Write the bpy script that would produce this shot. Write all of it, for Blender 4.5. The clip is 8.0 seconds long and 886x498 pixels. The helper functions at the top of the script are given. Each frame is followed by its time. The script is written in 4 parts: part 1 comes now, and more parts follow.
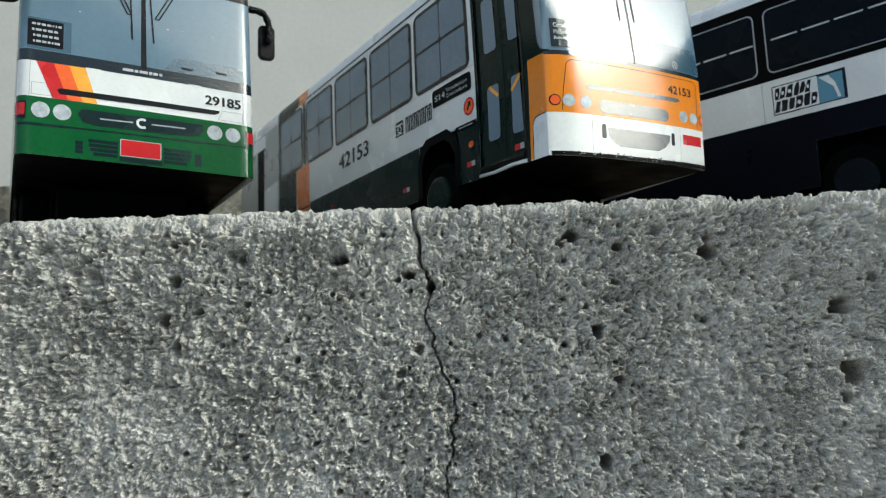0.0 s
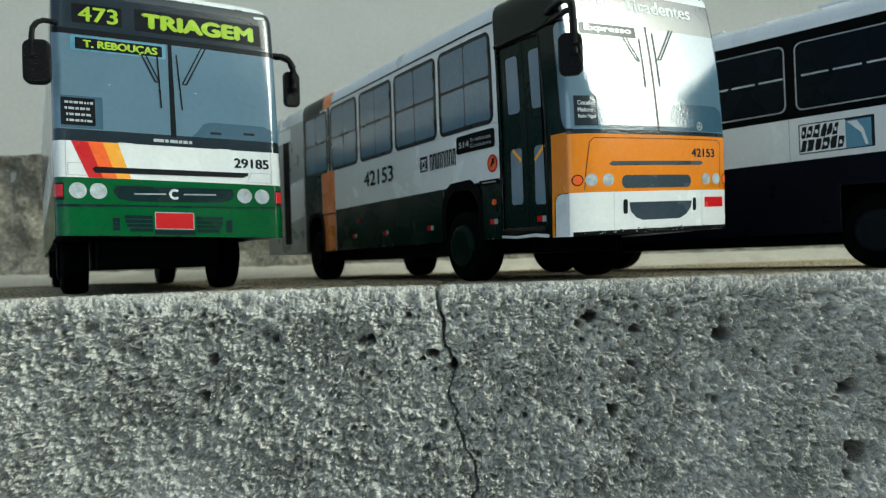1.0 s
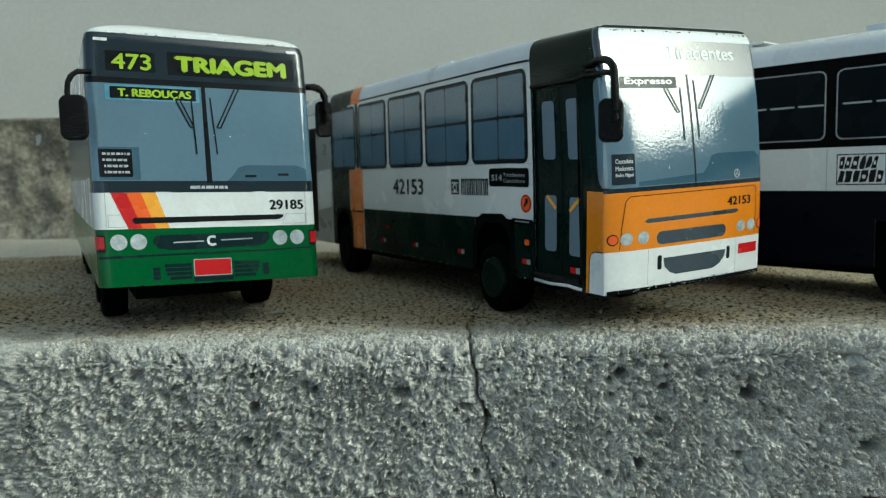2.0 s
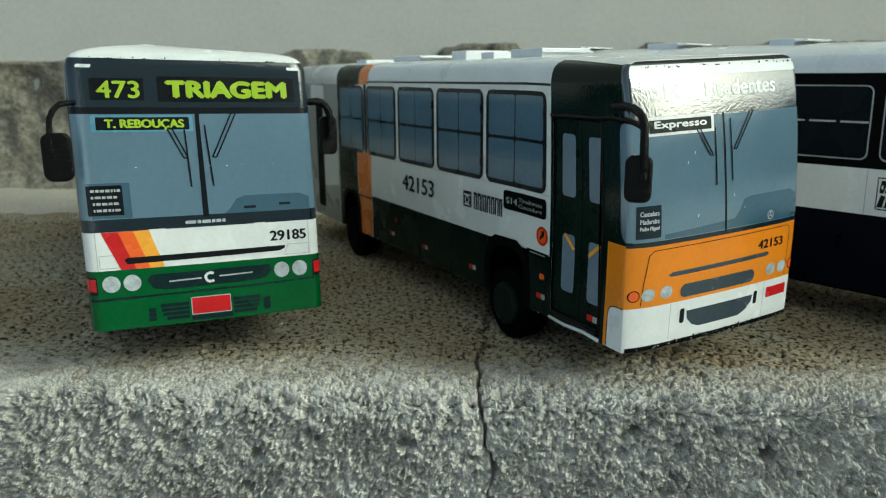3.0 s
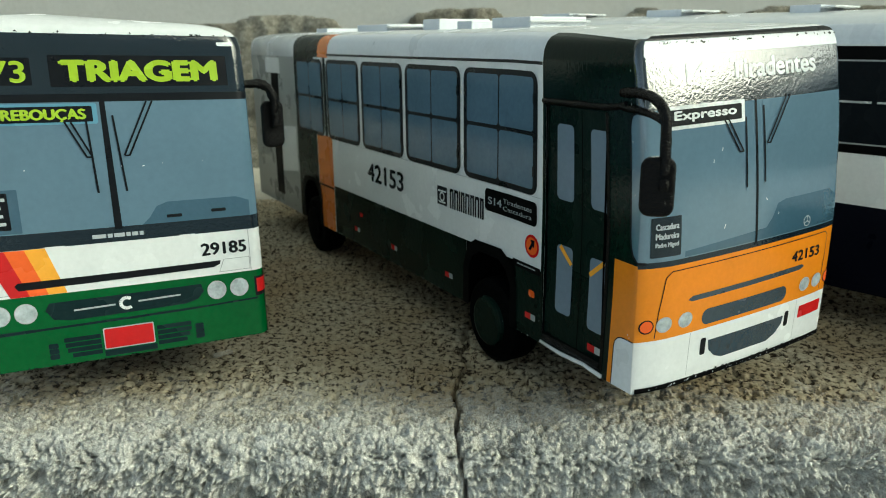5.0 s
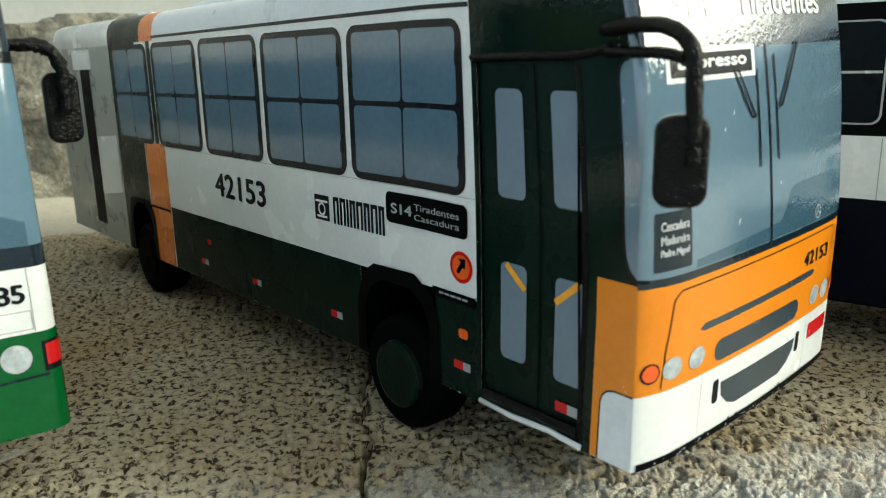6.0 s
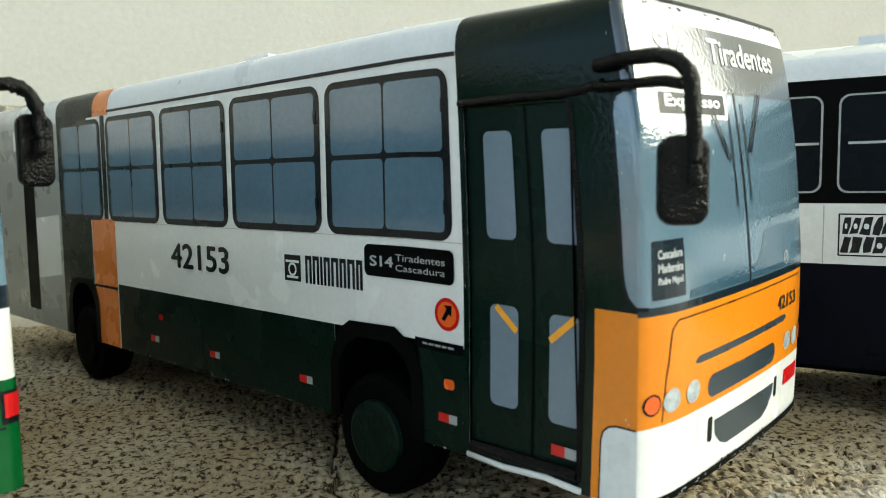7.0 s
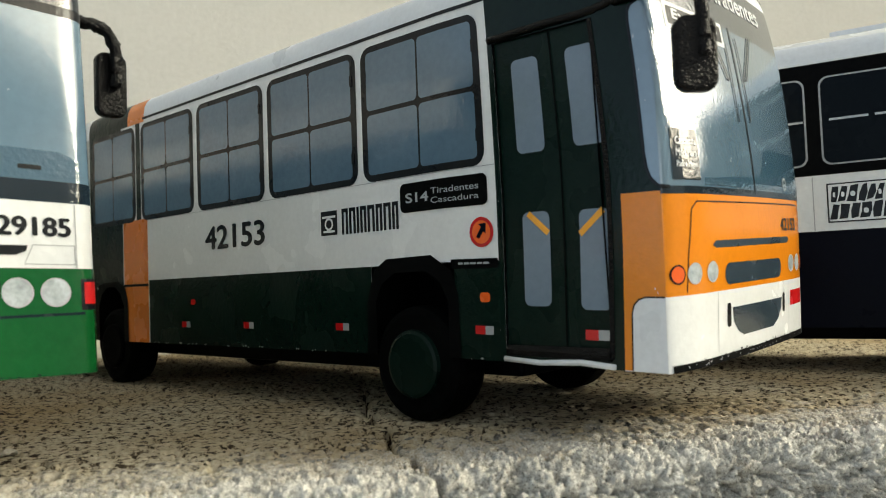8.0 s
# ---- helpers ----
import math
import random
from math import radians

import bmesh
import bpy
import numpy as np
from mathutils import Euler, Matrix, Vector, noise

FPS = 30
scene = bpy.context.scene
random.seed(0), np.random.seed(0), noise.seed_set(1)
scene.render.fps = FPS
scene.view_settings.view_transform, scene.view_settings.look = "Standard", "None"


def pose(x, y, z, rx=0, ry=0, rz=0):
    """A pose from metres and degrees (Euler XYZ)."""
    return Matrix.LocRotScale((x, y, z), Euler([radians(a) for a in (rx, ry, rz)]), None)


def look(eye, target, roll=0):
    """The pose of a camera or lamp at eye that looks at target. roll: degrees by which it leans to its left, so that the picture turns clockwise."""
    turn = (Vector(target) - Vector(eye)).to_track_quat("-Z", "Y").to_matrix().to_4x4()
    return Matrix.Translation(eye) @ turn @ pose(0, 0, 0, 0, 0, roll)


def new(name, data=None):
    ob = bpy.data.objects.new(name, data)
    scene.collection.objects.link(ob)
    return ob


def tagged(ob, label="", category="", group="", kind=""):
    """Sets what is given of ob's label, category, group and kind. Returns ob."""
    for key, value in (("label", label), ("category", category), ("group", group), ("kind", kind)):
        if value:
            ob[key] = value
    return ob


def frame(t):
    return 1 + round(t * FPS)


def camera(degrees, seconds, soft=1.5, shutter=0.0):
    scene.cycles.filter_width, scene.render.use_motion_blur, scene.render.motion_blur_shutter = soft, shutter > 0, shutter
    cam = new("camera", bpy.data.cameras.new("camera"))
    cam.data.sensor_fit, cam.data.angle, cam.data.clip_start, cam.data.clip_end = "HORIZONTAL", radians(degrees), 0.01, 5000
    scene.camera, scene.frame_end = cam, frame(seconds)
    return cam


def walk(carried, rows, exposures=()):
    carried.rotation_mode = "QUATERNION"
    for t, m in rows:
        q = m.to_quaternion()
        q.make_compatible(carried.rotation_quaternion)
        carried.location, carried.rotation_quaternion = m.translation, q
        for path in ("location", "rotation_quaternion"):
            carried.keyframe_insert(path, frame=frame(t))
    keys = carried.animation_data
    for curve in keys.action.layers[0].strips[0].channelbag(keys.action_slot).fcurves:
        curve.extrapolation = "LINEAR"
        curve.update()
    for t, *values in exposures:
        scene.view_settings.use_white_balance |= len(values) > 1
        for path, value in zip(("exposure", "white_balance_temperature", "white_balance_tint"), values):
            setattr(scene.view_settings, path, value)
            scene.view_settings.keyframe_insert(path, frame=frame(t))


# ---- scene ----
cam = camera(60.0, 8.0, 1.0)
K = 0.02  # the models are 1:50; all sizes below are those of the full-size vehicles
PATH = [
    (0, (0.056, -8.032, -1.663), (0.082, -6.053, -1.374), -2.3),
    (0.5, (0.3, -8.344, -0.701), (0.293, -6.351, -0.531), -1.9),
    (1, (0.115, -8.503, 0.289), (0.073, -6.503, 0.32), -1.9),
    (1.5, (0.129, -8.567, 1.277), (0.052, -6.57, 1.217), -1.9),
    (2, (-0.056, -8.546, 1.922), (-0.145, -6.557, 1.727), -1.3),
    (2.2, (-0.113, -8.483, 2.412), (-0.21, -6.501, 2.163), -1.3),
    (3.5, (-0.023, -7.293, 3.582), (-0.148, -5.368, 3.054), 0.0),
    (4, (-0.053, -6.955, 3.682), (-0.172, -5.038, 3.128), -0.1),
    (4.2, (-0.056, -6.799, 3.696), (-0.182, -4.882, 3.142), -0.5),
    (5.3, (-0.079, -5.474, 3.44), (-0.052, -3.54, 2.932), -0.8),
    (5.5, (-0.085, -4.863, 3.346), (0.036, -2.928, 2.856), -1.4),
    (6, (-0.403, -3.866, 2.934), (-0.088, -1.948, 2.464), -1.2),
    (6.5, (-0.727, -3.688, 2.716), (-0.29, -1.763, 2.396), -0.9),
    (7, (-0.845, -3.802, 2.456), (-0.32, -1.88, 2.278), -0.8),
    (7.5, (-1.316, -3.973, 1.694), (-0.764, -2.051, 1.683), -1.1),
    (8, (-1.378, -4.213, 1.138), (-0.809, -2.297, 1.227), -2.1),
]
# exposure follows the phone's automatic setting
LOOKS = [(0.0, 0.2, 6100, -7), (1.5, -0.08, 5950, -18), (2.2, -0.14, 5950, -18), (3.5, -0.03, 6400, -18), (4.2, 0.04, 6450, -18), (5.5, 0.24, 6550, -18), (6.0, 0.64, 6750, -13), (6.5, 0.86, 6800, -13), (7.5, 0.72, 7050, -9), (8.0, 0.52, 7300, -5)]
cam.data.dof.use_dof, cam.data.dof.focus_distance, cam.data.dof.aperture_fstop = True, 0.14, 45
walk(cam, [(t, look(Vector(eye) * K, Vector(target) * K, roll)) for t, eye, target, roll in PATH], LOOKS)

# ---- light: hazy low sun from the side, open sky ----
world = bpy.data.worlds.new("sky")
scene.world = world
world.use_nodes = True
wt = world.node_tree
wt.nodes.clear()
sky = wt.nodes.new("ShaderNodeTexSky")
sky.sky_type, sky.sun_disc = "NISHITA", False
SUN_ELEV, SUN_AZ = 27.0, -21.0  # degrees; azimuth from +x, towards +y
sky.sun_elevation, sky.sun_rotation = radians(SUN_ELEV), radians(90 - SUN_AZ)
sky.air_density, sky.dust_density, sky.ozone_density = 0.2, 2.3, 0.0
back = wt.nodes.new("ShaderNodeBackground")
back.inputs["Strength"].default_value = 0.3
wout = wt.nodes.new("ShaderNodeOutputWorld")
veil = wt.nodes.new("ShaderNodeMix")  # thin even cloud over the whole sky
veil.data_type, veil.blend_type = "RGBA", "ADD"
veil.inputs["Factor"].default_value = 1.0
veil.inputs["B"].default_value = (0.62, 0.63, 0.63, 1)
wt.links.new(sky.outputs[0], veil.inputs["A"])
wt.links.new(veil.outputs["Result"], back.inputs[0])
wt.links.new(back.outputs[0], wout.inputs[0])
sun = new("sun", bpy.data.lights.new("sun", "SUN"))
sun.data.energy, sun.data.angle, sun.data.color = 0.8, radians(16), (1.0, 0.99, 0.975)
sa, se = radians(SUN_AZ), radians(SUN_ELEV)
sun.matrix_world = look((0, 0, 0), (-math.cos(sa) * math.cos(se), -math.sin(sa) * math.cos(se), -math.sin(se)))


# ---- materials ----
def nodes_of(name):
    m = bpy.data.materials.new(name)
    m.use_nodes = True
    nt = m.node_tree
    return m, nt, nt.nodes["Principled BSDF"]


def noise_node(nt, scale, detail=4.0, rough=0.6, coord=None):
    n = nt.nodes.new("ShaderNodeTexNoise")
    n.inputs["Scale"].default_value, n.inputs["Detail"].default_value, n.inputs["Roughness"].default_value = scale, detail, rough
    if coord is None:
        coord = nt.nodes.new("ShaderNodeTexCoord").outputs["Object"]
    nt.links.new(coord, n.inputs["Vector"])
    return n


def ramp(nt, src, stops):
    r = nt.nodes.new("ShaderNodeValToRGB")
    while len(r.color_ramp.elements) < len(stops):
        r.color_ramp.elements.new(0.5)
    for el, (p, c) in zip(r.color_ramp.elements, stops):
        el.position, el.color = p, (*c, 1) if len(c) == 3 else c
    nt.links.new(src, r.inputs[0])
    return r


def bump(nt, bsdf, src, strength, dist):
    b = nt.nodes.new("ShaderNodeBump")
    b.inputs["Strength"].default_value, b.inputs["Distance"].default_value = strength, dist
    nt.links.new(src, b.inputs["Height"])
    nt.links.new(b.outputs[0], bsdf.inputs["Normal"])
    return b


def paper(name, col, rough=0.22, vary=0.06, spec=0.5, wrinkle=0.12, ripple=900, coat=0.0):
    """Printed paper under clear gloss: faint print mottle, hand-made ripples."""
    m, nt, b = nodes_of(name)
    co = nt.nodes.new("ShaderNodeTexCoord").outputs["Object"]
    n1, n2 = noise_node(nt, 900, 3, 0.6, co), noise_node(nt, 90, 3, 0.5, co)
    mix = nt.nodes.new("ShaderNodeMath")
    mix.operation = "ADD"
    nt.links.new(n1.outputs["Fac"], mix.inputs[0])
    nt.links.new(n2.outputs["Fac"], mix.inputs[1])
    lo, hi = [max(0.0, c * (1 - vary) - 0.0005) for c in col], [min(1.0, c * (1 + vary) + 0.0008) for c in col]
    r = ramp(nt, mix.outputs[0], [(0.35, lo), (0.65, hi)])
    half = nt.nodes.new("ShaderNodeMath")
    half.operation = "MULTIPLY"
    half.inputs[1].default_value = 0.5
    nt.links.new(mix.outputs[0], half.inputs[0])
    nt.links.new(half.outputs[0], r.inputs[0])
    nt.links.new(r.outputs[0], b.inputs["Base Color"])
    rr_ = ramp(nt, n2.outputs["Fac"], [(0.3, (rough * 0.7,) * 3), (0.7, (rough * 1.4,) * 3)])
    nt.links.new(rr_.outputs[0], b.inputs["Roughness"])
    b.inputs["Specular IOR Level"].default_value = spec
    b.inputs["Coat Weight"].default_value, b.inputs["Coat IOR"].default_value, b.inputs["Coat Roughness"].default_value = coat, 1.8, 0.06
    n3 = noise_node(nt, ripple, 2, 0.6, co)
    relief = bump(nt, b, n3.outputs["Fac"], wrinkle, 0.0003)
    nt.links.new(relief.outputs[0], b.inputs["Coat Normal"])
    return m


WHITE = paper("white_paper", (0.74, 0.75, 0.75), 0.22, 0.05, 0.4, 0.10, 1200, 0.0)
DULLWHITE = paper("roof_paper", (0.72, 0.74, 0.77), 0.35)
GREY = paper("grey_paper", (0.30, 0.31, 0.30), 0.3)
GLASS = paper("printed_glass_blue", (0.11, 0.18, 0.245), 0.10, 0.05, 0.7, 0.11, 1500, 1.0)
WGLASS = paper("printed_window_blue", (0.085, 0.145, 0.205), 0.12, 0.08, 0.8)
DGLASS = paper("printed_door_glass", (0.165, 0.215, 0.275), 0.2, 0.06, 0.4)
NAVYGLASS = paper("printed_dark_glass", (0.0035, 0.006, 0.009), 0.25, 0.1, 0.05)
MATTGLASS = paper("printed_glass_satin", (0.11, 0.18, 0.245), 0.14, 0.05, 0.5, 0.04, 700, 0.4)
DASH = paper("printed_dashboard", (0.045, 0.10, 0.15), 0.14, 0.06, 0.5, 0.14, 1500, 0.9)
BAND = paper("printed_band", (0.008, 0.016, 0.024), 0.12, 0.06, 0.35, 0.14, 1500, 0.35)
GLOSSBAND = paper("varnished_band", (0.010, 0.019, 0.028), 0.12, 0.06, 0.6, 0.14, 1500, 0.9)
# print black; on undersides, filler blocks and wheel wells it is painted shade
BLACK = paper("print_and_shade_black", (0.0016, 0.0018, 0.002), 0.45, 0.2, 0.04)
INK = paper("ink", (0.005, 0.006, 0.008), 0.3, 0.1, 0.12, 0.14, 1500, 0.12)
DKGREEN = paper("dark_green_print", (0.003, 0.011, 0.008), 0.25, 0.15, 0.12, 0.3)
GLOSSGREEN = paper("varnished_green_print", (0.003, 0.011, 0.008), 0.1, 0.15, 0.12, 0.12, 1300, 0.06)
GREEN = paper("green_print", (0.006, 0.088, 0.020), 0.16, 0.12, 0.35)
DKGRILL = paper("grille_print", (0.007, 0.02, 0.022), 0.25, 0.15, 0.2)
SLATE = paper("slate_print", (0.03, 0.048, 0.066), 0.25, 0.12, 0.4, 0.14, 1500, 0.5)
ORANGE = paper("orange_print", (0.72, 0.225, 0.014), 0.15, 0.06, 0.35, 0.10, 1500, 0.1)
RED = paper("red_print", (0.52, 0.008, 0.012), 0.25)
STRIPE = paper("stripe_print", (0.70, 0.19, 0.03), 0.25)
ORED = paper("orange_red_print", (0.80, 0.12, 0.02), 0.25)
YELLOW = paper("amber_print", (0.85, 0.38, 0.04), 0.25)
LIME = paper("lime_print", (0.36, 0.52, 0.03), 0.25)
NAVY = paper("navy_print", (0.001, 0.0018, 0.006), 0.35, 0.15, 0.06)
SILVER = paper("silver_print", (0.42, 0.44, 0.46), 0.2, 0.06, 0.5, 0.14, 1500, 0.5)
LAMPW = paper("lamp_print", (0.72, 0.74, 0.74), 0.15, 0.22)
LINEG = paper("line_print", (0.35, 0.36, 0.37), 0.3)
SKYBLUE = paper("blue_print", (0.10, 0.25, 0.36), 0.3)
RUBBER = paper("tyre_paper", (0.0014, 0.0016, 0.0016), 0.6, 0.3, 0.02)
FLAKE = paper("mirror_paint", (0.0016, 0.0013, 0.0013), 0.16, 0.3, 0.16, 1.0, 2600)
HEADL = paper("headlamp_print", (0.40, 0.44, 0.46), 0.18, 0.4)


def stone(name, stops, scales, rough, bumps):
    m, nt, b = nodes_of(name)
    co = nt.nodes.new("ShaderNodeTexCoord").outputs["Object"]
    big, mid, fine = [noise_node(nt, s, 6, 0.65, co) for s in scales]
    mx = nt.nodes.new("ShaderNodeMix")
    mx.data_type = "FLOAT"
    mx.inputs["Factor"].default_value = 0.7
    nt.links.new(mid.outputs["Fac"], mx.inputs["A"])
    nt.links.new(fine.outputs["Fac"], mx.inputs["B"])
    add = nt.nodes.new("ShaderNodeMix")
    add.data_type = "FLOAT"
    add.inputs["Factor"].default_value = 0.26
    nt.links.new(mx.outputs["Result"], add.inputs["A"])
    nt.links.new(big.outputs["Fac"], add.inputs["B"])
    r = ramp(nt, add.outputs["Result"], stops)
    nt.links.new(r.outputs[0], b.inputs["Base Color"])
    b.inputs["Roughness"].default_value = rough
    b.inputs["Specular IOR Level"].default_value = 0.25
    bump(nt, b, mx.outputs["Result"], bumps[0], bumps[1])
    return m


CONCRETE = stone("rough_concrete", [(0.40, (0.09, 0.083, 0.068)), (0.44, (0.365, 0.35, 0.31)), (0.5, (0.58, 0.56, 0.51)), (0.55, (0.735, 0.71, 0.66)), (0.61, (0.89, 0.865, 0.81))], (60, 1700, 4200), 0.92, (0.8, 0.0003))


def soil_on_top(m):
    """Brown weathering over the tread of the ledge, ragged where it meets the worn front edge."""
    nt = m.node_tree
    b = nt.nodes["Principled BSDF"]
    old = b.inputs["Base Color"].links[0].from_socket
    co = nt.nodes.new("ShaderNodeTexCoord").outputs["Object"]
    xyz = nt.nodes.new("ShaderNodeSeparateXYZ")
    nt.links.new(co, xyz.inputs[0])
    n = noise_node(nt, 150, 7, 0.75, co)
    y = nt.nodes.new("ShaderNodeMath")
    y.operation = "MULTIPLY_ADD"
    y.inputs[1].default_value = 18.0
    nt.links.new(xyz.outputs["Y"], y.inputs[0])
    nt.links.new(n.outputs["Fac"], y.inputs[2])
    f = ramp(nt, y.outputs[0], [(0.6, (0, 0, 0)), (1.0, (1, 1, 1))])
    blot = noise_node(nt, 700, 5, 0.64, co)
    brown = ramp(nt, blot.outputs["Fac"], [(0.40, (0.04, 0.029, 0.016)), (0.435, (0.13, 0.10, 0.062)), (0.47, (0.41, 0.35, 0.245)), (0.66, (0.57, 0.505, 0.37))])
    damp = noise_node(nt, 16, 4, 0.6, co)
    tone = ramp(nt, damp.outputs["Fac"], [(0.38, (0.80, 0.70, 0.57)), (0.6, (1.0, 1.0, 1.0))])
    stain = nt.nodes.new("ShaderNodeMix")
    stain.data_type, stain.blend_type = "RGBA", "MULTIPLY"
    stain.inputs["Factor"].default_value = 1.0
    nt.links.new(brown.outputs[0], stain.inputs["A"])
    nt.links.new(tone.outputs[0], stain.inputs["B"])
    mx = nt.nodes.new("ShaderNodeMix")
    mx.data_type = "RGBA"
    nt.links.new(f.outputs[0], mx.inputs["Factor"])
    nt.links.new(old, mx.inputs["A"])
    nt.links.new(stain.outputs["Result"], mx.inputs["B"])
    nt.links.new(mx.outputs["Result"], b.inputs["Base Color"])
    less = nt.nodes.new("ShaderNodeMath")
    less.operation = "MULTIPLY_ADD"
    less.inputs[1].default_value, less.inputs[2].default_value = -0.7, 1.0
    nt.links.new(f.outputs[0], less.inputs[0])
    nt.links.new(less.outputs[0], b.inputs["Normal"].links[0].from_node.inputs["Strength"])


soil_on_top(CONCRETE)
RENDER = stone("cement_band", [(0.36, (0.09, 0.08, 0.06)), (0.5, (0.25, 0.23, 0.185)), (0.64, (0.46, 0.43, 0.36))], (8, 60, 380), 0.95, (0.9, 0.004))
MORTAR = stone("pale_mortar", [(0.33, (0.36, 0.33, 0.27)), (0.5, (0.52, 0.48, 0.40)), (0.66, (0.62, 0.58, 0.49))], (10, 90, 600), 0.95, (0.6, 0.001))
PLASTER = stone("wall_plaster", [(0.33, (0.50, 0.49, 0.455)), (0.5, (0.56, 0.55, 0.515)), (0.68, (0.61, 0.60, 0.565))], (3, 40, 400), 0.9, (0.25, 0.001))
YARD = stone("pale_yard_concrete", [(0.33, (0.34, 0.335, 0.32)), (0.5, (0.44, 0.435, 0.415)), (0.68, (0.52, 0.515, 0.49))], (3, 40, 300), 0.9, (0.5, 0.002))
# white of the unseen front wall, chosen to bounce light onto the ledge
BOUNCEWHITE = stone("bounce_wall_white", [(0.33, (0.66, 0.655, 0.63)), (0.5, (0.74, 0.735, 0.71)), (0.68, (0.80, 0.795, 0.77))], (3, 40, 400), 0.9, (0.25, 0.001))
SIDEWALLM = stone("unseen_wall_grey", [(0.33, (0.10, 0.097, 0.09)), (0.5, (0.17, 0.165, 0.155)), (0.68, (0.24, 0.235, 0.22))], (3, 40, 300), 0.9, (0.5, 0.002))


# ---- mesh helpers ----
def link(name, bm, mat, parent=None, label="", smooth=False):
    me = bpy.data.meshes.new(name)
    bm.to_mesh(me)
    bm.free()
    me.transform(Matrix.Scale(K, 4))
    me.materials.append(mat)
    if smooth:
        me.shade_smooth()
    ob = new(name, me)
    ob.parent = parent
    if label:
        ob["label"] = label
    return ob


def part(name, bm, mat, parent, label="", smooth=False):
    return link(name, bm, mat, parent, label, smooth)


def box_bm(x0, x1, y0, y1, z0, z1, bev=0.02, seg=2):
    bm = bmesh.new()
    bmesh.ops.create_cube(bm, size=1, matrix=Matrix.Translation(((x0 + x1) / 2, (y0 + y1) / 2, (z0 + z1) / 2)) @ Matrix.Diagonal((x1 - x0, y1 - y0, z1 - z0, 1)))
    if bev:
        bmesh.ops.bevel(bm, geom=bm.edges[:], offset=bev, segments=seg, affect="EDGES", profile=0.6)
    return bm


def lathe_bm(profile, centre, axis_x=1, seg=32):
    """profile: (distance along the axle, radius) pairs."""
    bm = bmesh.new()
    rings = []
    for a, r in profile:
        ring = []
        for i in range(seg):
            t = 2 * math.pi * i / seg
            ring.append(bm.verts.new((centre[0] + a * axis_x, centre[1] + r * math.cos(t), centre[2] + r * math.sin(t))))
        rings.append(ring)
    for p, q in zip(rings, rings[1:]):
        for i in range(seg):
            j = (i + 1) % seg
            bm.faces.new((p[i], p[j], q[j], q[i]) if axis_x < 0 else (p[i], q[i], q[j], p[j]))
    bm.faces.new(rings[0] if axis_x < 0 else rings[0][::-1])
    bm.faces.new(rings[-1][::-1] if axis_x < 0 else rings[-1])
    bmesh.ops.recalc_face_normals(bm, faces=bm.faces[:])
    return bm


def tube_bm(points, rad, seg=8, jitter=0.0):
    bm = bmesh.new()
    pts = [Vector(p) for p in points]
    rnd = random.Random(len(points) * 17 + int(rad * 1000))
    rings = []
    for i, p in enumerate(pts):
        d = (pts[min(i + 1, len(pts) - 1)] - pts[max(i - 1, 0)]).normalized()
        q = d.to_track_quat("Z", "Y").to_matrix()
        ring = []
        for k in range(seg):
            t = 2 * math.pi * k / seg
            r = rad * (1 + rnd.uniform(-jitter, jitter))
            ring.append(bm.verts.new(p + q @ Vector((r * math.cos(t), r * math.sin(t), 0))))
        rings.append(ring)
    for a, b in zip(rings, rings[1:]):
        for k in range(seg):
            j = (k + 1) % seg
            bm.faces.new((a[k], a[j], b[j], b[k]))
    bm.faces.new(rings[0][::-1])
    bm.faces.new(rings[-1])
    return bm


def smooth_path(pts, n=6):
    """Catmull-Rom through the given points."""
    P = [Vector(p) for p in pts]
    P = [2 * P[0] - P[1]] + P + [2 * P[-1] - P[-2]]
    out = []
    for i in range(1, len(P) - 2):
        for k in range(n):
            t = k / n
            a, b, c, d = P[i - 1], P[i], P[i + 1], P[i + 2]
            out.append(0.5 * ((2 * b) + (c - a) * t + (2 * a - 5 * b + 4 * c - d) * t * t + (3 * b - a - 3 * c + d) * t ** 3))
    out.append(P[-2])
    return out


def lerp_table(tab, z):
    if z <= tab[0][0]:
        return tab[0][1]
    for (a, va), (b, vb) in zip(tab, tab[1:]):
        if z <= b:
            return va + (vb - va) * (z - a) / (b - a)
    return tab[-1][1]


# ---- the paper shell of a model bus ----
PRINT = 0.35  # how far the layers of print stand off each other


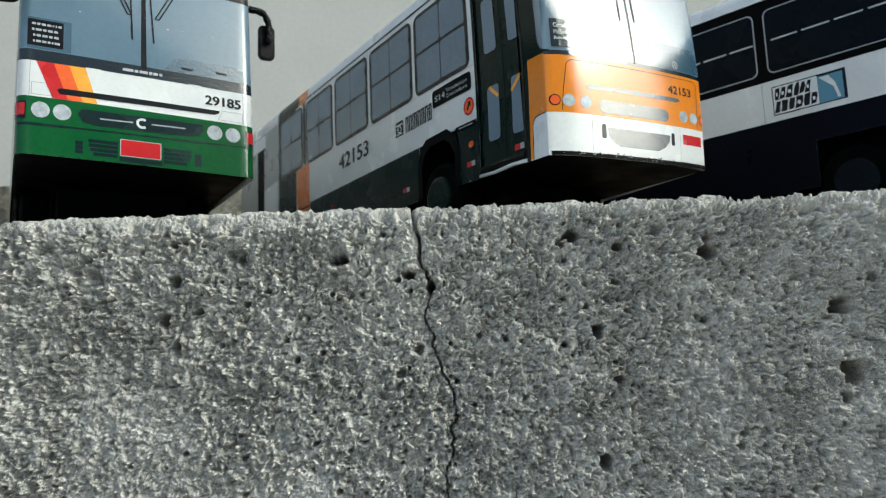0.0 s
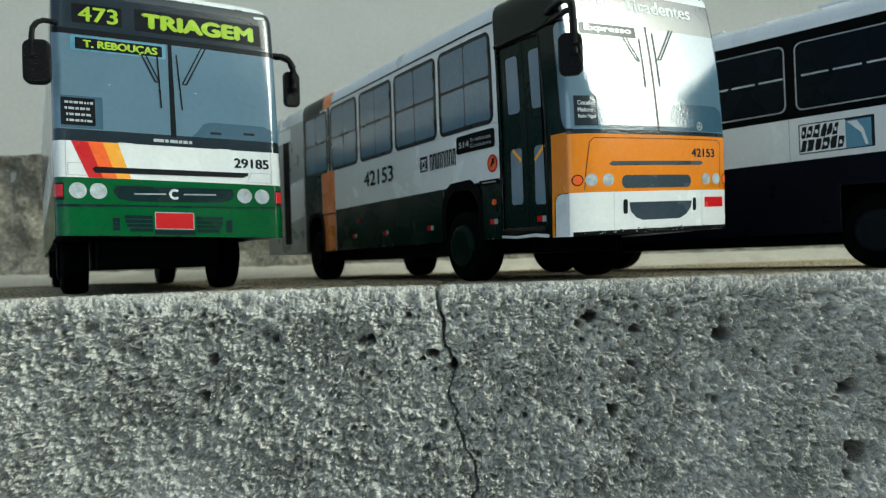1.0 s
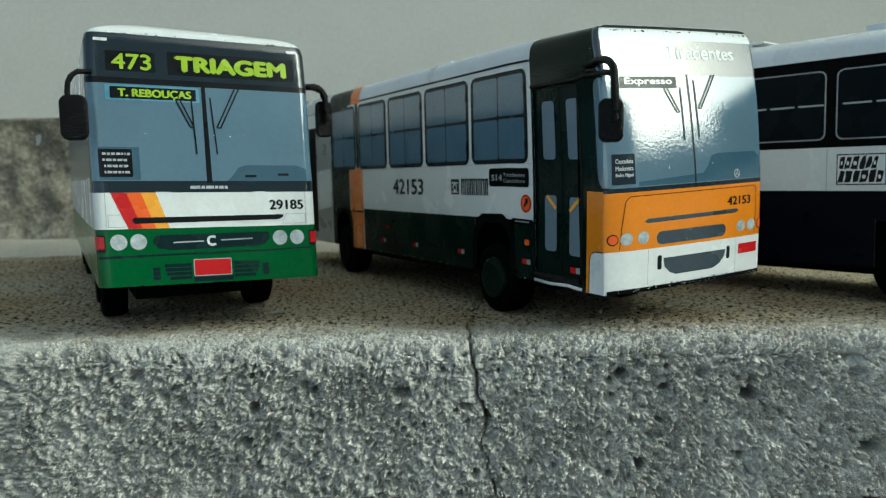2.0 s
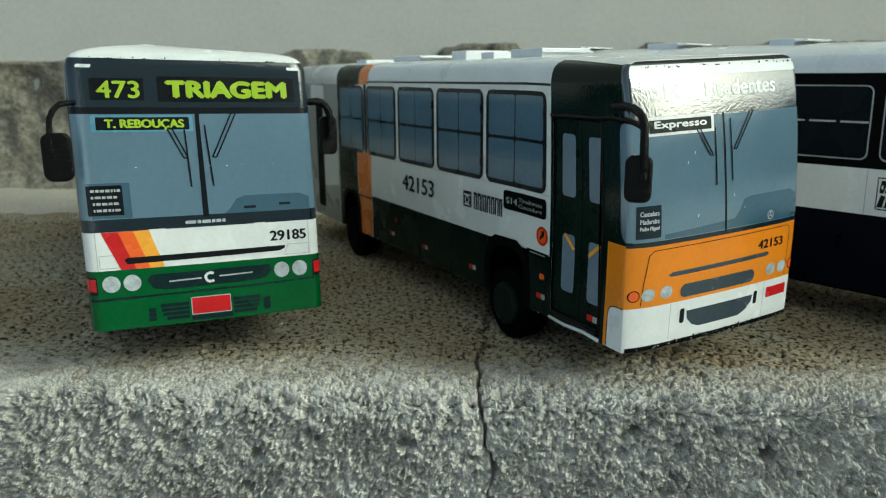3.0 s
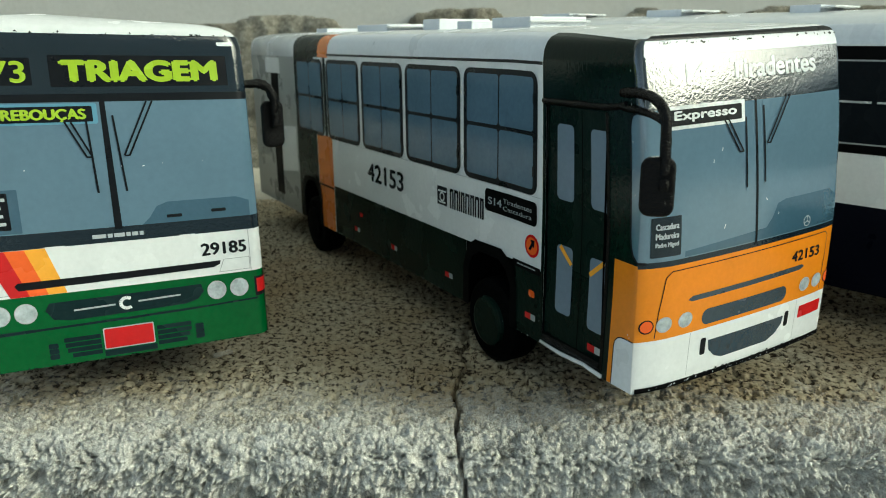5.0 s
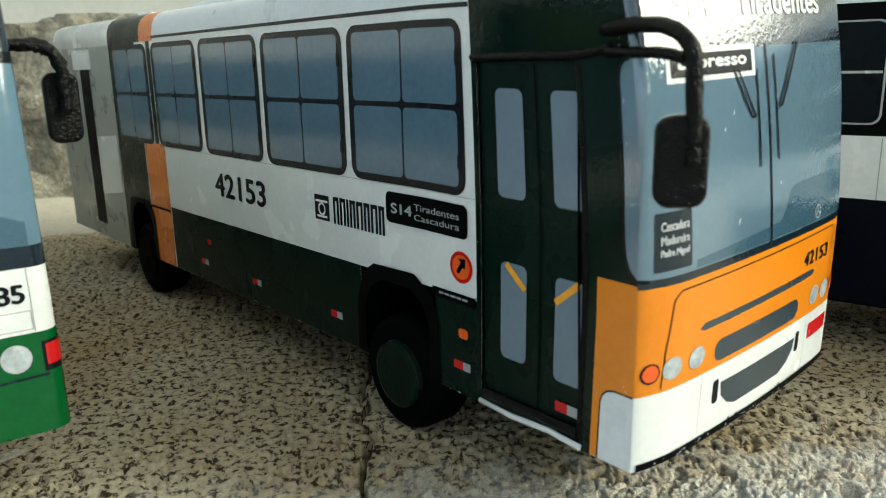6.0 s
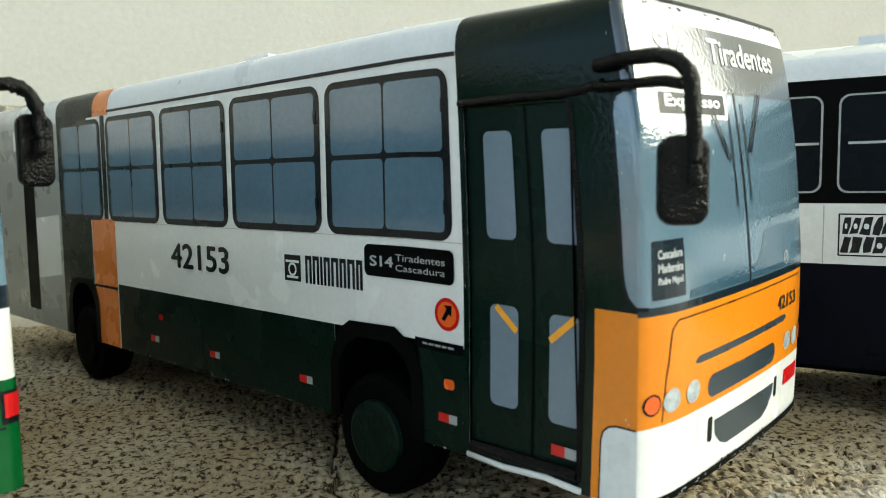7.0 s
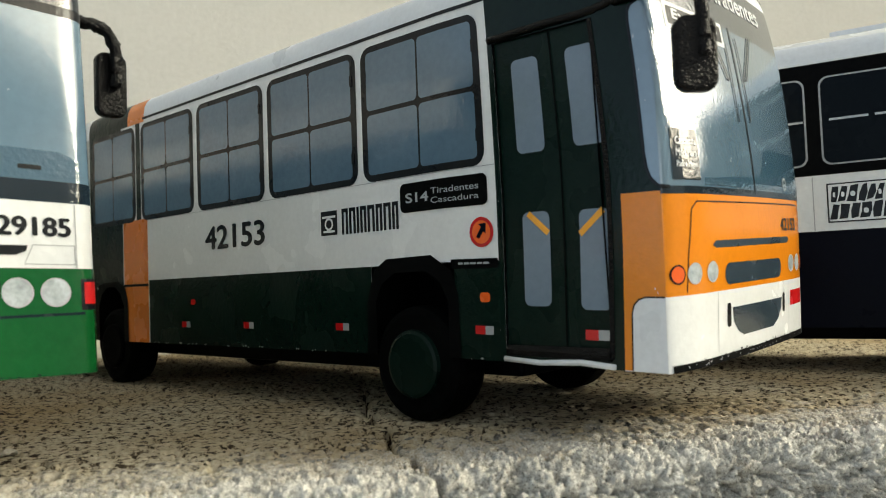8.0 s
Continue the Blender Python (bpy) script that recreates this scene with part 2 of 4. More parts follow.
class Shell:
    """Wraps flat (s, z) cut-outs round a bus body. s runs along the outline from the middle of the front, positive to the
    right-hand side as one faces it; z is the height. Local x is across, y rearwards from the front, z up."""

    def __init__(self, W, L, rc, bottom, rake, flare, bulge, side_in, front_in, lean, thing, square=0.0):
        self.W, self.L, self.rc, self.bottom, self.rake, self.flare = W, L, rc, bottom, rake, flare
        self.bulge, self.side_in, self.front_in, self.lean, self.thing = bulge, side_in, front_in, lean, thing
        self.square, self.crown = square, 0.0
        self.a = W / 2 - rc
        self.arc = rc * math.pi / 2

    def F(self, u):
        """s of a place on the front, u across from the left edge."""
        rc, W = self.rc, self.W
        if u < rc:
            return -(self.a + rc * math.asin(min(1, (rc - u) / rc)))
        if u > W - rc:
            return self.a + rc * math.asin(min(1, (u - W + rc) / rc))
        return u - W / 2

    def S(self, v):
        """s of a place on the left side, v rearwards from the front."""
        if v < self.rc:
            return -(self.a + self.rc * math.acos(max(0, (self.rc - v) / self.rc)))
        return -(self.a + self.arc + v - self.rc)

    def at(self, s, z, off=0.0):
        W, rc, a = self.W, self.rc, self.a
        sg, t = (1 if s >= 0 else -1), abs(s)
        if t <= a:
            x, v, nx, nv = t, 0.0, 0.0, -1.0
        elif t <= a + self.arc:
            p = (t - a) / rc
            x, v, nx, nv = a + rc * math.sin(p), rc - rc * math.cos(p), math.sin(p), -math.cos(p)
        else:
            x, v, nx, nv = W / 2, rc + t - a - self.arc, 1.0, 0.0
        near = max(0.0, 1 - v / 2.0)
        es, ef = lerp_table(self.side_in, z), lerp_table(self.front_in, z)
        es *= 1 - self.square * max(0.0, 1 - v / 1.2)
        ef *= 1 - self.square
        zz = z + self.lean * sg * x * near + self.crown * min(1.0, v / 1.2) * max(0.0, z - 3.3) / 0.3
        x = x * (1 - es / (W / 2)) + self.flare * max(0.0, 1 - v / 1.6) * (x / (W / 2))
        v = v + self.bulge * (x / (W / 2)) ** 2 * max(0.0, 1 - v / 0.8) + (lerp_table(self.rake, z) + ef) * near
        if self.square:  # the front sheet bends back towards its side edges
            v += (0.12 if sg < 0 else 0.04) * max(0.0, (x / (W / 2) - 0.65) / 0.35) ** 3 * max(0.0, 1 - v / 0.14)
        return Vector((W / 2 + sg * (x + nx * off), v + nv * off, zz))

    def s_lines(self, s0, s1, extra=()):
        a, arc = self.a, self.arc
        keys = {s0, s1, *extra}
        for sg in (-1, 1):
            keys |= {sg * (a + arc * i / 5) for i in range(6)}
        keys |= {0.11 * i for i in range(int(-a / 0.11), int(a / 0.11) + 1)}
        side = a + arc - self.rc
        keys |= {sg * (side + v) for sg in (-1, 1) for v in (0.05, 0.13, 0.14, 0.4, 0.6, 0.8, 1.2, 1.6, 2.0, 4.0, 6.0, 8.0)}
        out = sorted(k for k in keys if s0 - 1e-6 <= k <= s1 + 1e-6)
        keep = [out[0]]
        for k in out[1:]:
            if k - keep[-1] > 1e-4:
                keep.append(k)
        return keep

    def z_lines(self, z0, z1, extra=()):
        keys = {z0, z1, *extra}
        for tab in (self.side_in, self.front_in, self.rake):
            keys |= {z for z, _ in tab}
        out = sorted(k for k in keys if z0 - 1e-6 <= k <= z1 + 1e-6)
        keep = [out[0]]
        for k in out[1:]:
            if k - keep[-1] > 1e-4:
                keep.append(k)
        return keep

    def grid(self, name, s0, s1, z0, z1, mat, off=0.0, holes=(), label="", cap=False, parent=None, smooth=False):
        """A sheet between two heights, with openings (s0, s1, z0, z1) left free."""
        ss = self.s_lines(s0, s1, [h[i] for h in holes for i in (0, 1)])
        zs = self.z_lines(z0, z1, [h[i] for h in holes for i in (2, 3)])
        bm = bmesh.new()
        off = off * PRINT if off > 0 else off
        V = [[bm.verts.new(self.at(s, z, off)) for s in ss] for z in zs]
        for i in range(len(zs) - 1):
            for j in range(len(ss) - 1):
                ms, mz = (ss[j] + ss[j + 1]) / 2, (zs[i] + zs[i + 1]) / 2
                if any(h[0] < ms < h[1] and h[2] < mz < h[3] for h in holes):
                    continue
                bm.faces.new((V[i][j], V[i][j + 1], V[i + 1][j + 1], V[i + 1][j])).smooth = True
        if cap:
            bm.faces.new(V[-1])
            for i in range(len(zs) - 1):
                bm.faces.new((V[i][-1], V[i][0], V[i + 1][0], V[i + 1][-1]))
        return part(name, bm, mat, parent or self.thing, label, smooth)

    def cut(self, name, polys, mat, off=0.012, label="", parent=None):
        """Flat printed shapes, given as outlines in (s, z), laid on the shell."""
        bm = bmesh.new()
        for poly in polys:
            bm.faces.new([bm.verts.new((s, 0, z)) for s, z in poly])
        ss, zs = [v.co.x for v in bm.verts], [v.co.z for v in bm.verts]
        for k in self.s_lines(min(ss), max(ss))[1:-1]:
            bmesh.ops.bisect_plane(bm, geom=bm.verts[:] + bm.edges[:] + bm.faces[:], plane_co=(k, 0, 0), plane_no=(1, 0, 0))
        for k in self.z_lines(min(zs), max(zs))[1:-1]:
            bmesh.ops.bisect_plane(bm, geom=bm.verts[:] + bm.edges[:] + bm.faces[:], plane_co=(0, 0, k), plane_no=(0, 0, 1))
        for v in bm.verts:
            v.co = self.at(v.co.x, v.co.z, off * PRINT if off > 0 else off)
        return part(name, bm, mat, parent or self.thing, label)

    def text(self, name, words, s, z, height, mat, off=0.02, width=None, bold=0.0, label="", slant=0.0, align="LEFT", parent=None):
        cu = bpy.data.curves.new("t", "FONT")
        cu.body, cu.align_x, cu.shear = words, "LEFT", slant
        tmp = new("t", cu)
        me = bpy.data.meshes.new_from_object(tmp.evaluated_get(bpy.context.evaluated_depsgraph_get()))
        bpy.data.objects.remove(tmp)
        bm = bmesh.new()
        bm.from_mesh(me)
        bpy.data.meshes.remove(me)
        xs, ys = [v.co.x for v in bm.verts], [v.co.y for v in bm.verts]
        x0, y0, w, h = min(xs), min(ys), max(xs) - min(xs), max(ys) - min(ys)
        k = height / h
        kx = width / w if width else k
        for v in bm.verts:
            v.co = Vector((s + (v.co.x - x0) * kx, 0, z + (v.co.y - y0) * k))
        ss, zs = [v.co.x for v in bm.verts], [v.co.z for v in bm.verts]
        for c in self.s_lines(min(ss), max(ss))[1:-1]:
            bmesh.ops.bisect_plane(bm, geom=bm.verts[:] + bm.edges[:] + bm.faces[:], plane_co=(c, 0, 0), plane_no=(1, 0, 0))
        for c in self.z_lines(min(zs), max(zs))[1:-1]:
            bmesh.ops.bisect_plane(bm, geom=bm.verts[:] + bm.edges[:] + bm.faces[:], plane_co=(0, 0, c), plane_no=(0, 0, 1))
        base, bold = bm.verts[:], bold * 0.6
        copies = [(0.0, 0.0, base)]
        if bold:
            whole = base + bm.edges[:] + bm.faces[:]
            for dx, dy in ((bold, 0), (-bold, 0), (0, bold * 0.6), (0, -bold * 0.6)):
                got = bmesh.ops.duplicate(bm, geom=whole)
                copies.append((dx, dy, [g for g in got["geom"] if isinstance(g, bmesh.types.BMVert)]))
        for i, (dx, dy, vs) in enumerate(copies):
            for v in vs:
                v.co = self.at(v.co.x + dx, v.co.z + dy, off * PRINT + 0.0004 * i)
        return part(name, bm, mat, parent or self.thing, label)


def rr(s0, s1, z0, z1, r=0.06, n=4):
    """Outline of a rounded rectangle."""
    r = min(r, (s1 - s0) / 2.01, (z1 - z0) / 2.01)
    out = []
    for cx, cz, a0 in ((s1 - r, z0 + r, -90), (s1 - r, z1 - r, 0), (s0 + r, z1 - r, 90), (s0 + r, z0 + r, 180)):
        for i in range(n + 1):
            t = radians(a0 + 90 * i / n)
            out.append((cx + r * math.cos(t), cz + r * math.sin(t)))
    return out


def disc(s, z, r, n=20, sx=1.0):
    return [(s + sx * r * math.cos(2 * math.pi * i / n), z + r * math.sin(2 * math.pi * i / n)) for i in range(n)]


def stroke(p, q, w):
    (a, b), (c, d) = p, q
    l = math.hypot(c - a, d - b)
    nx, nz = -(d - b) / l * w / 2, (c - a) / l * w / 2
    return [(a - nx, b - nz), (c - nx, d - nz), (c + nx, d + nz), (a + nx, b + nz)]


def ring_strokes(pts, w, closed=True):
    n = len(pts)
    return [stroke(pts[i], pts[(i + 1) % n], w) for i in range(n if closed else n - 1)]


def wheel(thing, x, v, r, width, side, mat=RUBBER, hub=None):
    """A stub wheel of rolled paper: tyre with a rounded shoulder and a shallow hub disc."""
    ob = part("wheel", lathe_bm([(0, r * 0.86), (0.03, r * 0.97), (0.09, r), (width - 0.06, r), (width, r * 0.95)][::1], (x, v, r), side, 40), mat, thing)
    part("hub", lathe_bm([(-0.045, r * 0.52), (-0.035, r * 0.58), (0.012, r * 0.6)], (x, v, r), side, 36), hub or mat, ob)
    return ob


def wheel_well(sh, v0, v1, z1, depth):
    """The dark box behind an opening for a wheel, open below; its black stands in for shade."""
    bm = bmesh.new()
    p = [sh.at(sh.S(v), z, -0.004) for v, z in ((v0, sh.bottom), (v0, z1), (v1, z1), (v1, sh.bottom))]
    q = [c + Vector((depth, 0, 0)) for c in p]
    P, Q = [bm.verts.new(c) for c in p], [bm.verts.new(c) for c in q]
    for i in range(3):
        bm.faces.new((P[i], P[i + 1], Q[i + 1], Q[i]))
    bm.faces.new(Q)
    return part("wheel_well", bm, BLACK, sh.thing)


def bus_thing(x, y, turn, label, group="paper model buses on the ledge"):
    ob = new("model_bus")
    ob.matrix_world = pose(x * K, y * K, 0, 0, 0, turn)
    tagged(ob, label, "model bus", group)
    return ob


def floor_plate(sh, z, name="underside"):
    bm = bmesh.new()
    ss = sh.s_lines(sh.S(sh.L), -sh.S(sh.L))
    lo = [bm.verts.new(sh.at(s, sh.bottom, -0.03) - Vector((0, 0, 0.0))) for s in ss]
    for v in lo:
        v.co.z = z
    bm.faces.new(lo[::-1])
    # near-black sheet: the shade under the bus is put into its colour
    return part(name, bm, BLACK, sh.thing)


# ---- the ledge: rough cast concrete, rounded edge, a crack, blow holes ----
def value_noise(x, y, seed):
    xi, yi = np.floor(x).astype(np.int64), np.floor(y).astype(np.int64)
    fx, fy = x - xi, y - yi
    fx, fy = fx * fx * (3 - 2 * fx), fy * fy * (3 - 2 * fy)

    def h(a, b):
        n = (a * 374761393 + b * 668265263 + seed * 974634777) & 0x7FFFFFFF
        n = ((n ^ (n >> 13)) * 1274126177) & 0x7FFFFFFF
        return ((n ^ (n >> 16)) & 0xFFFF) / 65535.0

    return (h(xi, yi) * (1 - fx) + h(xi + 1, yi) * fx) * (1 - fy) + (h(xi, yi + 1) * (1 - fx) + h(xi + 1, yi + 1) * fx) * fy


def fbm(x, y, scale, seed, octaves=4, gain=0.5):
    out, amp, tot = np.zeros_like(x), 1.0, 0.0
    for o in range(octaves):
        out += amp * (value_noise(x / scale * 2 ** o + 13.7 * o, y / scale * 2 ** o + 7.1 * o, seed + o) - 0.5)
        tot += amp
        amp *= gain
    return out / tot * 2


def flakes(x, y, size, seed):
    """Broken plates: every cell lies at its own height and tilt."""
    u, v = x / size, y / size
    ui, vi = np.floor(u).astype(np.int64), np.floor(v).astype(np.int64)
    best, out = np.full(x.shape, 9.0), np.zeros(x.shape)

    def h(a, b, k):
        n = (a * 374761393 + b * 668265263 + (seed + k) * 974634777) & 0x7FFFFFFF
        n = ((n ^ (n >> 13)) * 1274126177) & 0x7FFFFFFF
        return ((n ^ (n >> 16)) & 0xFFFF) / 65535.0

    for da in (-1, 0, 1):
        for db in (-1, 0, 1):
            a, b = ui + da, vi + db
            du, dv = u - a - h(a, b, 1), v - b - h(a, b, 2)
            dist = du * du + dv * dv
            val = h(a, b, 3) - 0.5 + 1.1 * du * (h(a, b, 4) - 0.5) + 1.1 * dv * (h(a, b, 5) - 0.5)
            near = dist < best
            best, out = np.where(near, dist, best), np.where(near, val, out)
    return out * 2


def grid_mesh(name, P, mat, smooth=False):
    """A mesh from an array of points, rows by columns."""
    n, m = P.shape[:2]
    idx = np.arange(n * m).reshape(n, m)
    q = np.stack([idx[:-1, :-1], idx[:-1, 1:], idx[1:, 1:], idx[1:, :-1]], -1).reshape(-1, 4)
    me = bpy.data.meshes.new(name)
    me.vertices.add(n * m)
    me.vertices.foreach_set("co", (P.reshape(-1, 3) * K).astype(np.float32).ravel())
    me.loops.add(q.size)
    me.loops.foreach_set("vertex_index", q.astype(np.int32).ravel())
    me.polygons.add(len(q))
    me.polygons.foreach_set("loop_start", np.arange(0, q.size, 4, dtype=np.int32))
    me.update(calc_edges=True)
    me.materials.append(mat)
    if smooth:
        me.shade_smooth()
    return new(name, me)


def steps(stops):
    """Values from (start, step) pairs up to the last start."""
    out = []
    for (a, d), (b, _) in zip(stops, stops[1:]):
        n = max(1, int(round((b - a) / d)))
        out += list(a + (b - a) * np.arange(n) / n)
    return np.array(out + [stops[-1][0]])


LEDGE_BACK, LEDGE_DOWN, EDGE_R = 14.2, -9.0, 0.22
CRACK = [(-9.0, 0.3), (-2.85, 0.12), (-2.45, 0.18), (-2.15, 0.24), (-1.97, 0.22), (-1.8, 0.11), (-1.55, 0.06), (-1.2, -0.07), (-1.08, -0.03), (-0.84, 0.03), (-0.66, -0.07), (-0.4, -0.10), (-0.1, -0.13), (0.2, -0.2), (0.6, -0.17), (0.9, -0.17), (1.23, -0.21), (1.4, -0.2), (1.7, -0.1), (1.85, -0.06), (2.15, -0.13), (2.6, -0.05), (3.2, -0.02), (5.0, 0.3), (9.0, 0.6), (14.5, 0.4)]
HOLES = [(-2.77, -1.13, 0.075), (-2.63, -1.4, 0.055), (0.02, -0.87, 0.06), (1.76, -1.42, 0.065), (-1.96, -0.52, 0.04), (2.03, -0.53, 0.05), (4.36, -1.25, 0.09), (2.98, -0.63, 0.09), (4.4, -1.95, 0.11), (-0.22, -0.74, 0.05), (-2.66, -0.72, 0.07), (1.75, -2.75, 0.09), (3.2, -2.5, 0.05), (4.3, -2.2, 0.06), (2.9, -1.35, 0.04), (1.4, -1.55, 0.03), (-1.9, -1.0, 0.03), (-1.4, -1.6, 0.035), (-2.4, -1.05, 0.03), (-0.9, -0.55, 0.06), (1.55, -0.38, 0.07), (4.7, -0.95, 0.05), (3.15, -2.65, 0.04)]


def build_ledge():
    xs = steps([(-70, 5), (-20, 0.5), (-9, 0.04), (-5.4, 0.0092), (5.5, 0.04), (9, 0.5), (20, 5), (70, 1)])
    arc = EDGE_R * math.pi / 2
    # w: way up the face, round the edge and back over the top; w = 0 where the face meets the rounding
    ws = steps([(LEDGE_DOWN + EDGE_R, 0.5), (-4.6, 0.04), (-3.2, 0.0092), (arc + 0.6, 0.025), (arc + 3.4, 0.06), (arc + 7.0, 0.12), (arc + LEDGE_BACK - EDGE_R, 1)])
    X, Wg = np.meshgrid(xs, ws)
    ph = np.clip(Wg / EDGE_R, 0, math.pi / 2)
    Y = EDGE_R - EDGE_R * np.cos(ph) + np.clip(Wg - arc, 0, None)
    Z = -EDGE_R + EDGE_R * np.sin(ph) + np.clip(Wg, None, 0)
    ny, nz = -np.cos(ph), np.sin(ph)
    face = (Wg < arc * 0.8).astype(float)
    wx, wy = X + 0.035 * fbm(X, Wg, 0.07, 23, 2, 0.6), Wg + 0.035 * fbm(X, Wg, 0.07, 29, 2, 0.6)
    n2 = fbm(X, Wg, 0.055, 33, 3, 0.75)
    d = 0.05 * fbm(X, Wg, 1.3, 3, 3) + 0.034 * fbm(X * 0.7, Wg, 0.22, 11, 3) + 0.052 * n2
    d += 0.03 * flakes(wx * 0.85, wy * 1.15, 0.1, 81) + 0.026 * flakes(wx, wy, 0.044, 91) + 0.018 * flakes(X, Wg, 0.023, 95)
    d -= 0.3 * np.clip(fbm(X, Wg, 0.05, 53, 2, 0.7) - 0.3, 0, 0.3)
    d -= 0.05 * np.clip(1 - np.abs(fbm(X * 0.9, Wg * 1.2, 0.11, 57, 3, 0.6)) / 0.16, 0, 1)
    rough_edge = np.exp(-((Wg - arc * 0.6) / 0.4) ** 2)
    d += rough_edge * (0.06 * fbm(X, Wg, 0.14, 31, 2) + 0.05 * fbm(X, Wg, 0.4, 41, 2))
    d = np.where(Wg > 0, np.where(d > 0.01, 0.01 + (d - 0.01) * 0.35, d), d)
    # trowelled smoother patches on the face
    calm = np.clip(fbm(X * 0.6, Wg, 0.9, 47, 2) * 2.2 - 0.5, 0, 0.35)
    d *= 1 - calm * np.clip((0.1 - Wg) / 0.5, 0, 1)
    # worn pores on the top
    pores = np.clip(fbm(X, Wg * 1.5, 0.11, 51, 3, 0.6) - 0.15, 0, 0.5) * np.clip((Wg - arc * 0.7) / 0.4, 0, 1)
    d = d * np.interp(Wg, [0.0, arc * 0.6, arc + 0.15, arc + 0.6, arc + 1.6], [1.0, 0.9, 0.6, 0.25, 0.08]) - 0.2 * pores
    lap = np.array(CRACK)
    cx = np.interp(Z * (Wg < arc) + (Wg >= arc) * Y, lap[:, 0], lap[:, 1])
    cx = cx + 0.035 * fbm(Wg * 3, Wg * 0 + 5.5, 0.5, 61, 3) + 0.045 * fbm(Wg, Wg * 0 + 1.5, 0.09, 63, 3) + 0.07 * (Wg > arc) * fbm(Wg, Wg * 0 + 3.5, 0.3, 65, 3)
    wide = 0.010 + 0.008 * fbm(Wg, Wg * 0 + 2.5, 0.12, 71, 2) + 0.012 * np.clip((Wg + 0.5) / 0.3, 0, 1) * (Wg < 6) + 0.022 * np.exp(-((Wg + 0.62) / 0.1) ** 2)
    d -= 0.26 * np.exp(-((X - cx) / np.maximum(wide, 0.006)) ** 4) + 0.02 * np.exp(-((X - cx) / 0.09) ** 2)
    zf, hn = Z, np.clip(0.7 * fbm(X, Wg, 0.06, 67, 2), -0.5, 0.5)
    for hx, hz, hr in HOLES:
        d -= (0.4 + 4 * hr) * np.exp(-((((X - hx) * (1 + 0.3 * math.sin(hx * 40))) ** 2 + (zf - hz) ** 2) * (1 + hn) / (hr * 0.95) ** 2) ** 3) * face
    rnd = np.random.RandomState(5)
    for _ in range(150):
        hx, hz, hr = rnd.uniform(-5, 6), rnd.uniform(-3.8, -0.25), rnd.choice([0.018, 0.024, 0.03, 0.045], p=[0.4, 0.35, 0.18, 0.07])
        d -= 0.26 * np.exp(-(((X - hx) ** 2 + (zf - hz) ** 2) * (1 + hn) / hr ** 2) ** 3) * face
    for _ in range(70):  # broken-out grains along the worn edge
        hx, hw, hr = rnd.uniform(-5, 6), rnd.uniform(-0.5, 0.55), rnd.uniform(0.025, 0.08)
        d -= (0.05 + hr) * np.exp(-(((X - hx) ** 2 + (Wg - hw) ** 2) * (1 + hn) / hr ** 2) ** 2)
    P = np.stack([X, Y + ny * d, Z + nz * d], -1)
    return grid_mesh("ledge", P, CONCRETE)


ledge = tagged(build_ledge(), "rough grey cast concrete ledge with a long crack", "ledge", kind="structure")


